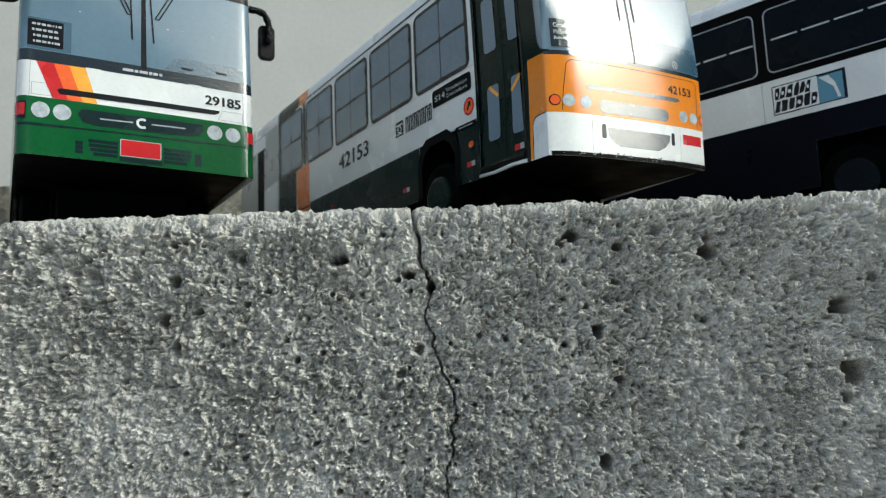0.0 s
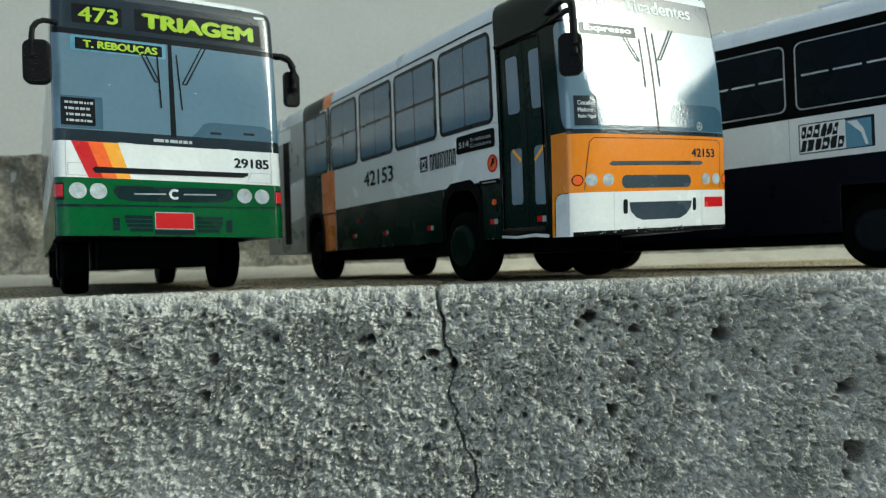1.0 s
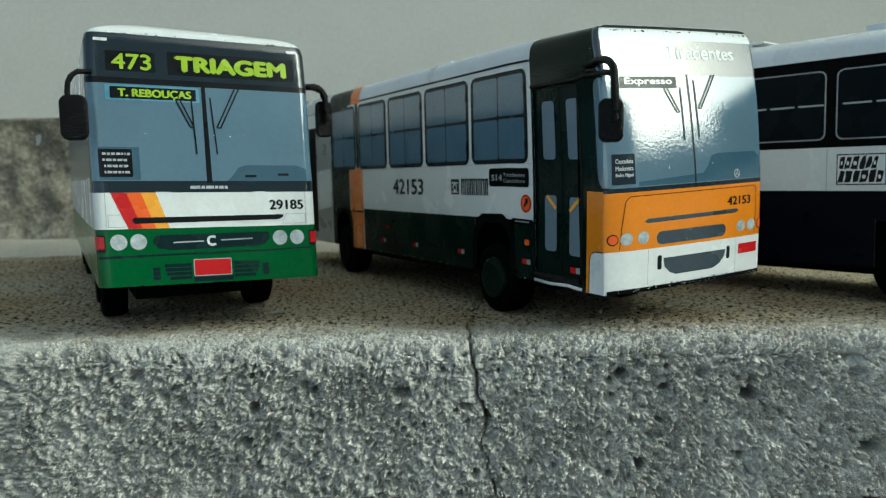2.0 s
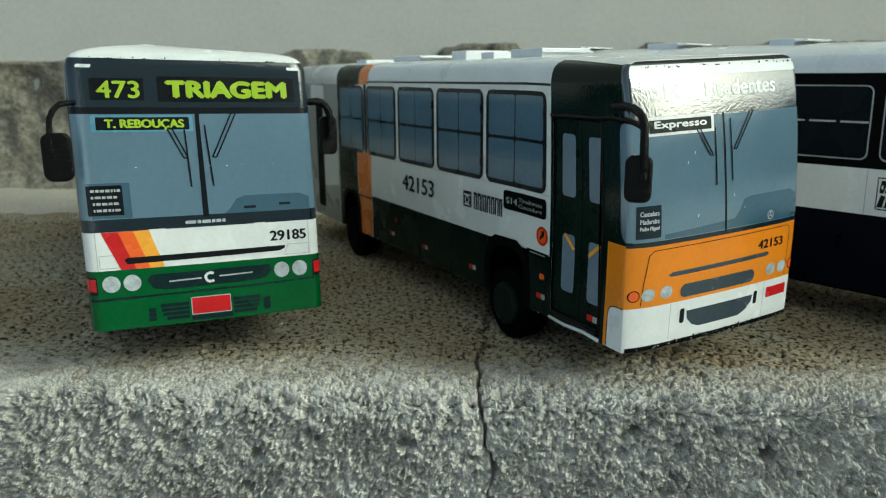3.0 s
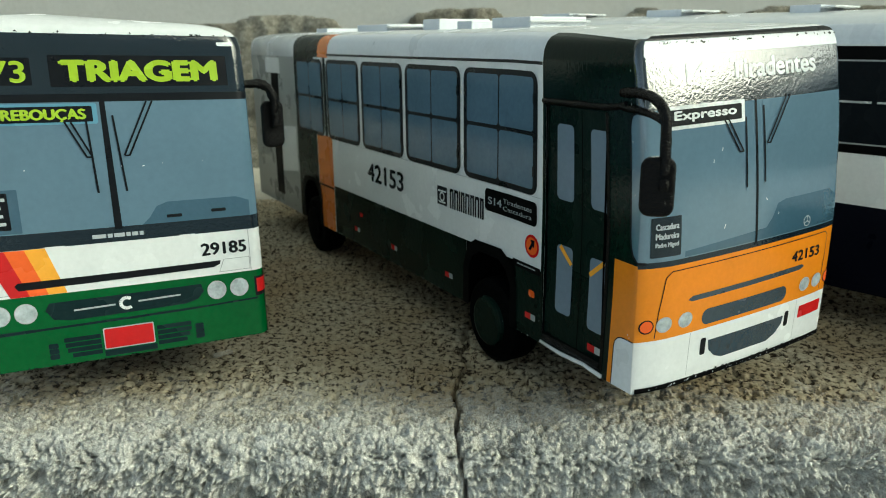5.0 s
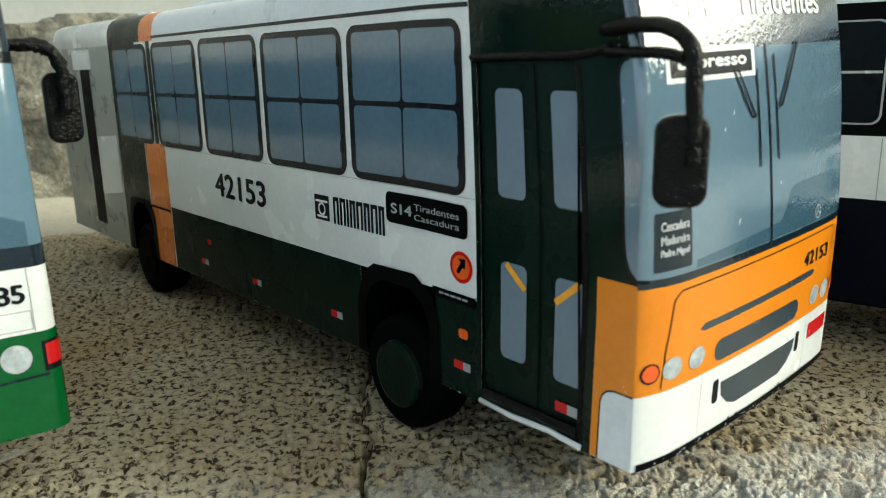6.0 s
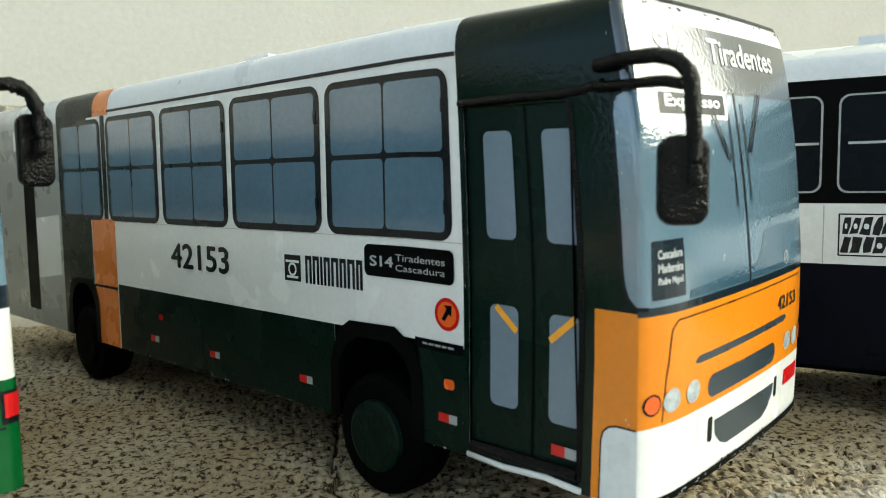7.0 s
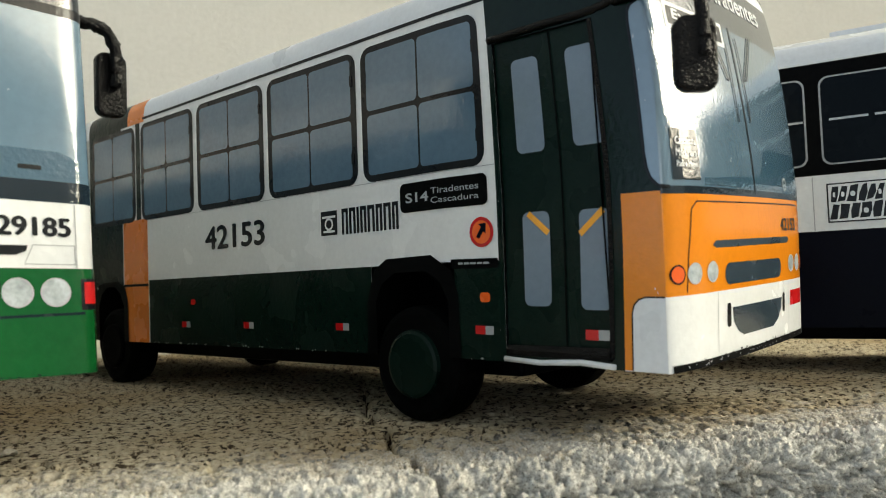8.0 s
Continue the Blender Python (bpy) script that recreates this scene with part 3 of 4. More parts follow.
def build_wall():
    """Plastered wall behind the ledge with an older cement band along its foot."""
    xs = steps([(-70, 5), (-24, 0.14), (18, 5), (70, 1)])
    zs = steps([(-1.0, 0.1), (4.9, 0.3)])
    X, Z = np.meshgrid(xs, zs)
    top = np.interp(xs, [-24, -9, -6, 3], [3.84, 3.9, 4.08, 4.25]) + np.interp(xs, [-10, -8], [0.06, 0.32]) * fbm(xs, xs * 0, 1.6, 5, 5, 0.6)
    # later plaster hangs down over the band in ragged patches
    top -= np.interp(xs + 0.5 * fbm(xs, xs * 0 + 4, 1.1, 15, 3, 0.6), [-3.7, -3.2, -1.9, -1.4, 0.7, 1.3, 3.4, 4.2], [0, 0.45, 0.55, 0, 0, 0.5, 0.6, 0]) * (1 + 0.7 * fbm(xs, xs * 0 + 9, 0.5, 16, 3, 0.6))
    Zs = np.minimum(Z, top[None, :])
    d = 0.8 * fbm(X, Z, 1.1, 7, 5, 0.65) + 0.4
    d = np.where(Z > top[None, :] + 0.01, -0.2, d)
    d = d + np.clip(0.9 - Z, 0, 1) ** 2 * 1.1
    P = np.stack([X, 14.0 - np.maximum(d, -0.2) * 0.6, Zs], -1)
    band = grid_mesh("cement_band", P, RENDER)
    tagged(band, "rough grey cement band along the foot of the wall", "wall base", kind="structure")
    xs, ts = steps([(-24, 0.12), (18, 1)]), np.linspace(0, 1, 16)
    X, T = np.meshgrid(xs, ts)
    lip = 10.95 + 0.5 * fbm(xs, xs * 0, 1.2, 77, 4, 0.6)
    fillet = np.stack([X, lip[None, :] + (13.75 - lip[None, :]) * T, -0.06 + 0.34 * np.minimum(1, T * 1.6) ** 0.7 + 0.05 * fbm(X, T * 3, 0.4, 78, 3)], -1)
    tagged(grid_mesh("mortar_fillet", fillet, MORTAR, True), "pale spilled mortar along the foot of the wall", "mortar", kind="structure")
    bm = box_bm(-95, 80, 14.0, 20.0, -9.0, 95.0, 0)
    wall = link("wall_back", bm, PLASTER)
    tagged(wall, "plain pale plastered wall behind the ledge", "wall", kind="structure")
    # added out of view: keeps sky glare off the green bus, bounces light back
    tagged(link("unseen_front_wall", box_bm(45, 320, -136, -128, -9, 118, 0), BOUNCEWHITE), "unseen plain white wall added to block glare and bounce light", "wall", kind="structure")
    # unseen stand-in skyline, sized to bound the bright sky reflected in the orange windscreen
    tagged(link("unseen_side_wall", box_bm(450, 462, -240, 420, -9, 87, 0), SIDEWALLM), "unseen plain grey wall added to cut the low sky in reflections", "wall", kind="structure")
    bm = bmesh.new()
    bmesh.ops.create_grid(bm, x_segments=1, y_segments=1, size=4000, matrix=Matrix.Translation((0, 0, LEDGE_DOWN)))
    tagged(link("ground", bm, YARD), "plain pale concrete yard floor below the ledge", "ground", kind="structure")


build_wall()


def windscreen_wiper(sh, name, arm, blade, mat=INK):
    polys = []
    (a, b), (c, d) = arm
    polys += [stroke((sh.F(a), b), (sh.F(c), d), 0.016), stroke((sh.F(a + 0.05), b), (sh.F(c + 0.045), d), 0.016), stroke((sh.F(c), d), (sh.F(c + 0.05), d), 0.014)]
    (a, b), (c, d) = blade
    polys += [stroke((sh.F(a), b), (sh.F(c), d), 0.018)]
    return sh.cut(name, polys, mat, 0.03)


def lines_of_print(sh, s0, s1, z0, z1, rows, mat, seed, off=0.022, name="print", fill=0.26, size=1.0):
    """Print too small to read: plain bars."""
    rnd = random.Random(seed)
    polys, h = [], (z1 - z0) / rows
    for i in range(rows):
        x, zc = s0 + rnd.uniform(0, 0.12) * (s1 - s0), z1 - h * (i + 0.5)
        while x < s1 - 0.03:
            w = rnd.uniform(0.03, 0.12) * size
            polys.append([(x, zc - h * fill), (min(x + w, s1), zc - h * fill), (min(x + w, s1), zc + h * fill), (x, zc + h * fill)])
            x += w + 0.012
    return sh.cut(name, polys, mat, off)


def chips(sh, name, line, n, mat, seed, size=0.016, off=0.03):
    """Bare paper showing where the card was folded or knocked; line gives (s, z) ends."""
    rnd = random.Random(seed)
    (a, b), (c, d) = line
    polys = []
    for _ in range(n):
        t = rnd.random()
        x, z = a + (c - a) * t + rnd.gauss(0, 0.008), b + (d - b) * t + rnd.gauss(0, 0.006)
        k, up = rnd.randint(4, 6), abs(d - b) > abs(c - a)
        w, h = size * rnd.uniform(0.25, 0.8), size * rnd.uniform(0.3, 1.0)
        if up:
            h *= rnd.uniform(1, 3)
        else:
            w *= rnd.uniform(1, 3)
        polys.append([(x + w * rnd.uniform(0.6, 1) * math.cos(6.283 * i / k), z + h * rnd.uniform(0.6, 1) * math.sin(6.283 * i / k)) for i in range(k)])
    ob = sh.cut(name, polys, mat, off)
    ob["kind"] = "stuff"
    return ob


def mirror(thing, arm, head, r_arm, mat, rough=0.25, second=None, turn=0.0):
    """A wire arm and a flat rounded head, painted black."""
    cx, cy, w, d, z0, z1 = head
    bm = bmesh.new()
    face = bm.faces.new([bm.verts.new((x, -d / 2, z)) for x, z in rr(-w / 2, w / 2, z0, z1, 0.32 * w, 6)])
    got = bmesh.ops.extrude_face_region(bm, geom=[face])["geom"]
    bmesh.ops.translate(bm, vec=(0, d, 0), verts=[g for g in got if isinstance(g, bmesh.types.BMVert)])
    bmesh.ops.recalc_face_normals(bm, faces=bm.faces[:])
    rims = [e for e in bm.edges if abs(e.verts[0].co.y - e.verts[1].co.y) < 1e-6]
    bmesh.ops.bevel(bm, geom=rims, offset=d * 0.3, segments=3, affect="EDGES", profile=0.5)
    bmesh.ops.transform(bm, matrix=pose(cx, cy, 0, 0, 0, turn), verts=bm.verts[:])
    ob = part("mirror", bm, mat, thing, "black painted mirror head")
    part("mirror_arm", tube_bm(smooth_path(arm), r_arm, 8, rough), mat, ob, "", True)
    if second:
        part("mirror_arm", tube_bm(smooth_path(second), r_arm * 0.75, 8, rough), mat, ob, "", True)
    return ob


def roof_hatch(sh, u, v0, v1, w, h, top, lid=0.0, rise=0.0):
    """A shallow box on the roof; a card lid may stand open towards the front."""
    ob = part("roof_hatch", box_bm(u - w / 2, u + w / 2, v0, v1, top - 0.06, top + h, 0.012, 2), DULLWHITE, sh.thing)
    if lid:
        bm = box_bm(-w / 2 - 0.03, w / 2 + 0.03, -lid, 0, 0, 0.025, 0.008, 1)
        bmesh.ops.transform(bm, matrix=pose(u, v0, top + h * 0.5, -rise, 0, 0), verts=bm.verts[:])
        part("hatch_lid", bm, WHITE, ob)
    return ob


def cuts(sh, name, polys, mat, off, parent=None):
    for p in polys:
        sh.cut(name, [p], mat, off, "", parent)


# ---- green, white and striped city bus ----
def green_bus():
    th = bus_thing(-4.374, -0.047, 29.3, "paper model city bus with green, white and striped front")
    sh = Shell(2.6, 10.8, 0.12, 0.68, [(0.6, -0.07), (1.6, 0.0), (2.4, 0.08), (3.0, 0.145), (3.4, 0.19), (3.7, 0.23)], 0.0, 0.025,
               [(1.3, 0.0), (3.0, 0.0), (3.5, 0.01), (3.58, 0.03), (3.64, 0.08), (3.68, 0.17), (3.71, 0.32), (3.73, 0.55), (3.75, 0.85)],
               [(3.52, 0.0), (3.6, 0.012), (3.66, 0.045), (3.7, 0.11), (3.73, 0.2), (3.75, 0.4)], -0.025, th)
    F, S = sh.F, sh.S
    e = S(sh.L)
    sh.grid("body", e, -e, 0.68, 3.75, WHITE, 0, (), "", True)
    floor_plate(sh, 0.72)
    g = sh.grid("bumper", e, -e, 0.68, 1.345, GREEN, 0.006, (), "green printed lower front")
    sh.grid("windscreen", S(0.5), -S(0.5), 1.90, 3.02, MATTGLASS, 0.006, (), "pale blue printed windscreen")
    sh.grid("windscreen_base", S(0.6), -S(0.6), 1.765, 1.90, BAND, 0.007)
    band = sh.grid("destination_band", S(0.7), -S(0.7), 3.02, 3.6, BAND, 0.007, (), "dark band with lime route number and name")
    sh.grid("band_foot", S(0.7), -S(0.7), 3.02, 3.09, INK, 0.009)
    sh.grid("side_glass", e, S(0.55), 1.95, 3.05, WGLASS, 0.006)
    sh.grid("side_glass", -S(0.55), -e, 1.95, 3.05, WGLASS, 0.006)
    # corner pillar
    sh.cut("pillar", [[(S(0.55), 1.8), (S(0.16), 1.8), (S(0.12), 2.4), (S(0.1), 3.2), (S(0.55), 3.2)]], BAND, 0.012)
    sh.cut("route_box", [rr(F(0.22), F(0.76), 3.165, 3.395, 0.01)], INK, 0.012, "", band)
    sh.cut("route_box", [rr(F(0.9), F(2.42), 3.15, 3.42, 0.01)], INK, 0.012, "", band)
    sh.text("route_number", "473", F(0.29), 3.19, 0.175, LIME, 0.018, 0.42, 0.012, "", 0, "LEFT", band)
    sh.text("route_name", "TRIAGEM", F(1.0), 3.2, 0.17, LIME, 0.018, 1.31, 0.034, "", 0, "LEFT", band)
    sh.cut("marker_lamp", [rr(F(0.1), F(0.25), 3.5, 3.535, 0.01)], LAMPW, 0.016)
    sh.cut("marker_lamp", [rr(F(2.36), F(2.5), 3.51, 3.545, 0.01)], LAMPW, 0.016)
    sh.cut("via_sign", [rr(F(0.2), F(1.24), 2.83, 3.01, 0.02)], SKYBLUE, 0.012)
    v = sh.cut("via_sign", [rr(F(0.25), F(1.2), 2.85, 2.985, 0.01)], INK, 0.018)
    sh.text("via_name", "T. REBOU\u00c7AS", F(0.34), 2.855, 0.105, LIME, 0.026, 0.8, 0.012, "", 0, "LEFT", v)["kind"] = "stuff"
    sh.cut("divider", [[(F(1.26), 1.88), (F(1.325), 1.88), (F(1.31), 3.03), (F(1.265), 3.03)]], INK, 0.016)
    windscreen_wiper(sh, "wiper", ((0.93, 2.93), (1.11, 2.54)), ((1.14, 2.86), (1.165, 2.22)))
    windscreen_wiper(sh, "wiper", ((1.66, 3.02), (1.42, 2.54)), ((1.36, 2.9), (1.405, 2.22)))
    sh.cut("window_card", [rr(F(0.085), F(0.52), 1.91, 2.29, 0.01)], DASH, 0.012)
    c = sh.cut("window_card", [rr(F(0.085), F(0.44), 1.945, 2.265, 0.01)], INK, 0.018)
    lines_of_print(sh, F(0.115), F(0.42), 1.965, 2.245, 4, SILVER, 3, 0.022, "print", 0.2, 0.5).parent = c
    d = sh.cut("dashboard", [[(F(1.5), 1.9), (F(2.5), 1.9), (F(2.5), 2.05), (F(2.38), 2.095), (F(1.74), 2.095), (F(1.64), 2.06), (F(1.57), 1.96)]], DASH, 0.012)
    cuts(sh, "vent", [rr(F(1.72), F(1.86), 1.945, 1.975, 0.01), rr(F(2.13), F(2.27), 1.965, 1.995, 0.01)], INK, 0.018, d)
    lines_of_print(sh, F(1.05), F(1.5), 1.79, 1.86, 1, SILVER, 8, 0.014, "maker_mark")
    cuts(sh, "bonnet_catch", [[(F(0.72), 1.752), (F(0.66), 1.772), (F(0.84), 1.772), (F(0.8), 1.752)], [(F(1.86), 1.752), (F(1.8), 1.772), (F(1.96), 1.772), (F(1.92), 1.752)]], WHITE, 0.014)
    # sloping stripes
    for a, b, m in ((0, 1, RED), (1, 2, ORED), (2, 3, YELLOW)):
        tp, bt = (0.18, 0.35, 0.505, 0.67), (0.35, 0.5, 0.65, 0.8)
        sh.cut("stripe", [[(F(bt[a]), 1.347), (F(bt[b]), 1.347), (F(tp[b]), 1.763), (F(tp[a]), 1.763)]], m, 0.012)
    cuts(sh, "panel_line", [stroke((F(0.12), 1.35), (F(0.12), 1.76), 0.006), stroke((F(2.46), 1.35), (F(2.46), 1.76), 0.006)], LINEG, 0.010)
    sh.cut("panel_line", ring_strokes([(F(0.14), 1.37), (F(0.36), 1.37), (F(0.3), 1.51), (F(0.14), 1.51)], 0.006), LINEG, 0.010)
    sh.cut("panel_line", ring_strokes([(F(2.15), 1.37), (F(2.45), 1.37), (F(2.45), 1.49), (F(2.2), 1.49)], 0.006), LINEG, 0.010)
    sh.cut("air_slot", [[(F(0.42), 1.405), (F(2.1), 1.425), (F(2.16), 1.45), (F(2.17), 1.485), (F(0.42), 1.475), (F(0.39), 1.45)]], INK, 0.02)
    sh.text("fleet_number", "29185", F(2.0), 1.548, 0.115, INK, 0.014, 0.425, 0.011)
    for u in (0.235, 0.447, 2.105, 2.325):
        h = sh.cut("headlight", [disc(F(u), 1.195, 0.088)], HEADL, 0.02, "round white printed headlamp")
        sh.cut("headlight_rim", ring_strokes(disc(F(u), 1.195, 0.088), 0.008), SILVER, 0.024, "", h)
    for u0, u1 in ((-0.0, 0.07), (2.52, 2.58)):
        s0, s1 = (S(0.16), F(0.085)) if u0 < 1 else (F(2.5), -S(0.14))
        sh.cut("side_lamp_box", [[(s0 - 0.02, 1.08), (s1 + 0.01, 1.08), (s1 + 0.01, 1.28), (s0 - 0.02, 1.28)]], INK, 0.012)
        sh.cut("side_lamp", [[(s0, 1.12), (s1, 1.12), (s1, 1.26), (s0, 1.26)]], RED, 0.02, "red printed side lamp")
    gr = sh.cut("grille", [[(F(0.6), 1.2), (F(0.66), 1.11), (F(0.8), 1.085), (F(1.8), 1.1), (F(1.92), 1.13), (F(1.98), 1.2), (F(1.96), 1.275), (F(0.64), 1.265)]], DKGRILL, 0.014)
    cuts(sh, "grille_bar", [stroke((F(0.83), 1.175), (F(1.18), 1.183), 0.016), stroke((F(1.38), 1.188), (F(1.76), 1.196), 0.016)], SILVER, 0.022, gr)
    ring = [(F(1.28) + 0.055 * math.cos(radians(a)), 1.185 + 0.05 * math.sin(radians(a))) for a in range(50, 311, 20)]
    sh.cut("badge", ring_strokes(ring, 0.03, False), LAMPW, 0.026, "", gr)
    sh.cut("bumper_crease", [stroke((F(0.02), 1.02), (F(0.5), 1.03), 0.03), stroke((F(0.5), 1.03), (F(1.9), 1.045), 0.022), stroke((F(1.9), 1.045), (F(2.5), 1.06), 0.018)], DKGRILL, 0.014)
    for z0, z1, a, b in ((0.885, 0.925, 0.715, 1.83), (0.835, 0.875, 0.72, 1.83), (0.785, 0.825, 0.735, 1.81), (0.735, 0.775, 0.77, 1.78)):
        cuts(sh, "grille_slat", [[(F(a), z0), (F(1.02), z0), (F(1.02), z1), (F(a), z1)], [(F(1.515), z0), (F(b), z0), (F(b), z1), (F(1.515), z1)]], DKGRILL, 0.014, g)
    sh.cut("grille_slat", [[(F(1.04), 0.7), (F(1.5), 0.7), (F(1.5), 0.755), (F(1.04), 0.755)]], DKGRILL, 0.014)
    for u in (0.625, 1.905):
        for z in (0.765, 0.815, 0.865):
            sh.cut("bumper_vent", [rr(F(u - 0.04), F(u + 0.04), z - 0.024, z + 0.024, 0.012)], DKGRILL, 0.014)
    p = sh.cut("number_plate", [rr(F(1.043), F(1.488), 0.765, 0.97, 0.012)], SILVER, 0.02, "blank red number plate")
    sh.cut("plate_face", [rr(F(1.053), F(1.478), 0.775, 0.96, 0.01)], RED, 0.026, "", p)
    # mirrors
    mirror(th, [(0.06, 0.2, 3.17), (-0.08, 0.12, 3.15), (-0.17, 0.0, 3.04), (-0.19, -0.06, 2.88), (-0.19, -0.08, 2.66)], (-0.14, -0.06, 0.29, 0.09, 2.38, 2.88), 0.03, FLAKE, 0.2, None, -12)
    mirror(th, [(2.5, 0.5, 3.1), (2.72, 0.52, 3.11), (2.86, 0.5, 3.08), (2.925, 0.49, 2.98), (2.93, 0.48, 2.84), (2.93, 0.48, 2.66)], (2.925, 0.56, 0.225, 0.09, 2.45, 2.93), 0.045, FLAKE, 0.25)
    chips(sh, "worn_edge", ((S(0.13), 0.72), (S(0.13), 1.75)), 7, WHITE, 1, 0.009)
    chips(sh, "worn_edge", ((-S(0.13), 0.72), (-S(0.13), 3.3)), 12, WHITE, 2, 0.009)
    chips(sh, "worn_edge", ((F(0.05), 0.685), (F(2.55), 0.685)), 30, INK, 3, 0.014)
    chips(sh, "worn_edge", ((F(0.1), 3.605), (F(2.5), 3.605)), 30, INK, 4, 0.014)
    chips(sh, "scratch", ((F(0.2), 2.45), (F(2.4), 2.45)), 5, WHITE, 5, 0.008)
    for v in (2.35, 8.1):
        wheel(th, 0.1, v, 0.5, 0.34, 1)
        wheel(th, 2.48, v, 0.5, 0.34, -1)
    # added black block that darkens the gap under the bus like deep shade
    part("shade_block", box_bm(0.5, 2.08, 1.5, 9.0, 0.32, 0.72, 0.03), BLACK, th)
    return th


green_bus()


# ---- orange, white and dark green city bus ----
def orange_bus():
    th = bus_thing(1.43, -0.04, 31.8, "paper model city bus with orange front and dark green skirt")
    sh = Shell(2.54, 10.8, 0.05, 0.55, [(0.5, 0.035), (1.0, 0.015), (1.4, 0.0), (1.8, 0.0), (2.0, 0.012), (2.2, 0.03), (2.4, 0.05), (2.6, 0.073), (2.8, 0.1), (3.0, 0.13), (3.15, 0.156), (3.3, 0.186), (3.42, 0.213), (3.55, 0.245)], 0.0, 0.05,
               [(3.34, 0.0), (3.42, 0.015), (3.48, 0.05), (3.52, 0.1), (3.55, 0.19), (3.57, 0.34), (3.59, 0.6), (3.6, 0.9)],
               [(3.46, 0.0), (3.53, 0.02), (3.57, 0.06), (3.6, 0.3)], 0.033, th, 0.72)
    sh.crown = 0.05  # the roof rises a little behind the front sheet
    F, S = sh.F, sh.S
    e = S(sh.L)
    DOOR = (S(1.405), S(0.485), 0.6, 2.95)
    WELL1, WELL2 = (S(2.86), S(1.9), 0.55, 1.3), (S(8.2), S(7.38), 0.55, 1.25)
    sh.grid("body", e, -e, 0.55, 3.6, WHITE, 0, (DOOR, WELL1, WELL2), "", True)
    floor_plate(sh, 0.58)
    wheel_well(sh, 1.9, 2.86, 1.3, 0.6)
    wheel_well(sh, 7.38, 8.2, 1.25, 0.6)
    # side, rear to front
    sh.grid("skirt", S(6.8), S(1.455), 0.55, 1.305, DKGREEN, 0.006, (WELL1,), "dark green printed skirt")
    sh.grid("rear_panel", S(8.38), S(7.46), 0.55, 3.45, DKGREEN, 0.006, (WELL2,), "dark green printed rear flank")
    sh.grid("tail_panel", e, S(8.38), 0.55, 3.25, GREY, 0.006, (), "grey printed tail flank")
    cuts(sh, "tail_patch", [[(S(9.25), 1.2), (S(8.45), 1.3), (S(8.45), 2.08), (S(9.25), 2.02)], [(S(9.95), 2.95), (S(9.15), 2.95), (S(9.15), 3.22), (S(9.95), 3.22)]], WHITE, 0.012)
    sh.cut("tail_post", [[(S(9.65), 0.75), (S(9.25), 0.75), (S(9.25), 2.95), (S(9.65), 2.95)]], BLACK, 0.018)
    sh.grid("stripe", S(7.44), S(6.82), 0.55, 2.06, STRIPE, 0.008, (), "orange printed stripe")
    sh.cut("stripe_line", [stroke((S(7.44), 1.25), (S(6.82), 1.25), 0.03)], BLACK, 0.014)
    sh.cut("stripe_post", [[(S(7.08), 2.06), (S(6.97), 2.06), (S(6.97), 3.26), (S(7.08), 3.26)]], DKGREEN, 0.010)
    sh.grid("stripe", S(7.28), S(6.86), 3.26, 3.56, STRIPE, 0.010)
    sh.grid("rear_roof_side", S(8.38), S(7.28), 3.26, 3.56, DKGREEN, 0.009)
    sh.grid("roof_side", S(6.86), S(1.455), 3.32, 3.55, DULLWHITE, 0.006)
    sh.cut("gutter", [stroke((S(6.9), 3.30), (S(1.46), 3.315), 0.026)], INK, 0.012)
    sh.cut("panel_seam", [stroke((S(6.8), 2.035), (S(1.46), 2.035), 0.005)], LINEG, 0.008)
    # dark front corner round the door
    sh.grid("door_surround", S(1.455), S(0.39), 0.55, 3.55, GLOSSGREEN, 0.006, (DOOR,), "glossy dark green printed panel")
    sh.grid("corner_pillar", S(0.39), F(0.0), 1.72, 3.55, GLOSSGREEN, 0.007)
    sh.grid("lower_pillar", S(0.39), S(0.13), 0.555, 1.72, ORANGE, 0.008)
    side = [(S(0.0), 1.745), (S(0.0), 2.985), (S(0.07), 2.985), (S(0.12), 2.97), (S(0.15), 2.93), (S(0.165), 2.86), (S(0.185), 1.98), (S(0.175), 1.87), (S(0.15), 1.8), (S(0.1), 1.755)]
    sh.cut("corner_glass", [side], GLASS, 0.028, "pale blue printed corner of the windscreen")
    sh.cut("corner_glass_edge", ring_strokes(side[2:] + side[:1], 0.022, False), INK, 0.034)
    end = [(S(0.325), 0.555), (F(0.0), 0.555), (F(0.0), 1.036), (S(0.22), 1.036), (S(0.275), 1.02), (S(0.31), 0.985), (S(0.325), 0.93)]
    sh.cut("bumper_end", [end], DULLWHITE, 0.016)
    sh.cut("bumper_line", ring_strokes(end[2:] + end[:1], 0.011, False), INK, 0.02)
    # windows
    wins = [(1.545, 2.915), (2.985, 4.315), (4.39, 5.655), (5.735, 6.95), (7.1, 8.3)]
    for i, (a, b) in enumerate(wins):
        w = sh.cut("window", [rr(S(b), S(a), 2.04, 3.235, 0.12, 5)], INK, 0.012, "dark framed sliding window")
        for za, zb in ((2.1, 2.625), (2.665, 3.18)):
            m = (a + b) / 2
            for va, vb in ((m + 0.01, b - 0.07), (a + 0.07, m - 0.01)):
                sh.cut("pane", [rr(S(vb), S(va), za, zb, 0.04, 3)], WGLASS, 0.018, "", w)
        for va in (a + 0.06, b - 0.06):
            for z in (2.28, 2.98):
                sh.cut("catch", [rr(S(va + 0.016), S(va - 0.016), z - 0.05, z + 0.05, 0.008)], INK, 0.03, "", w)
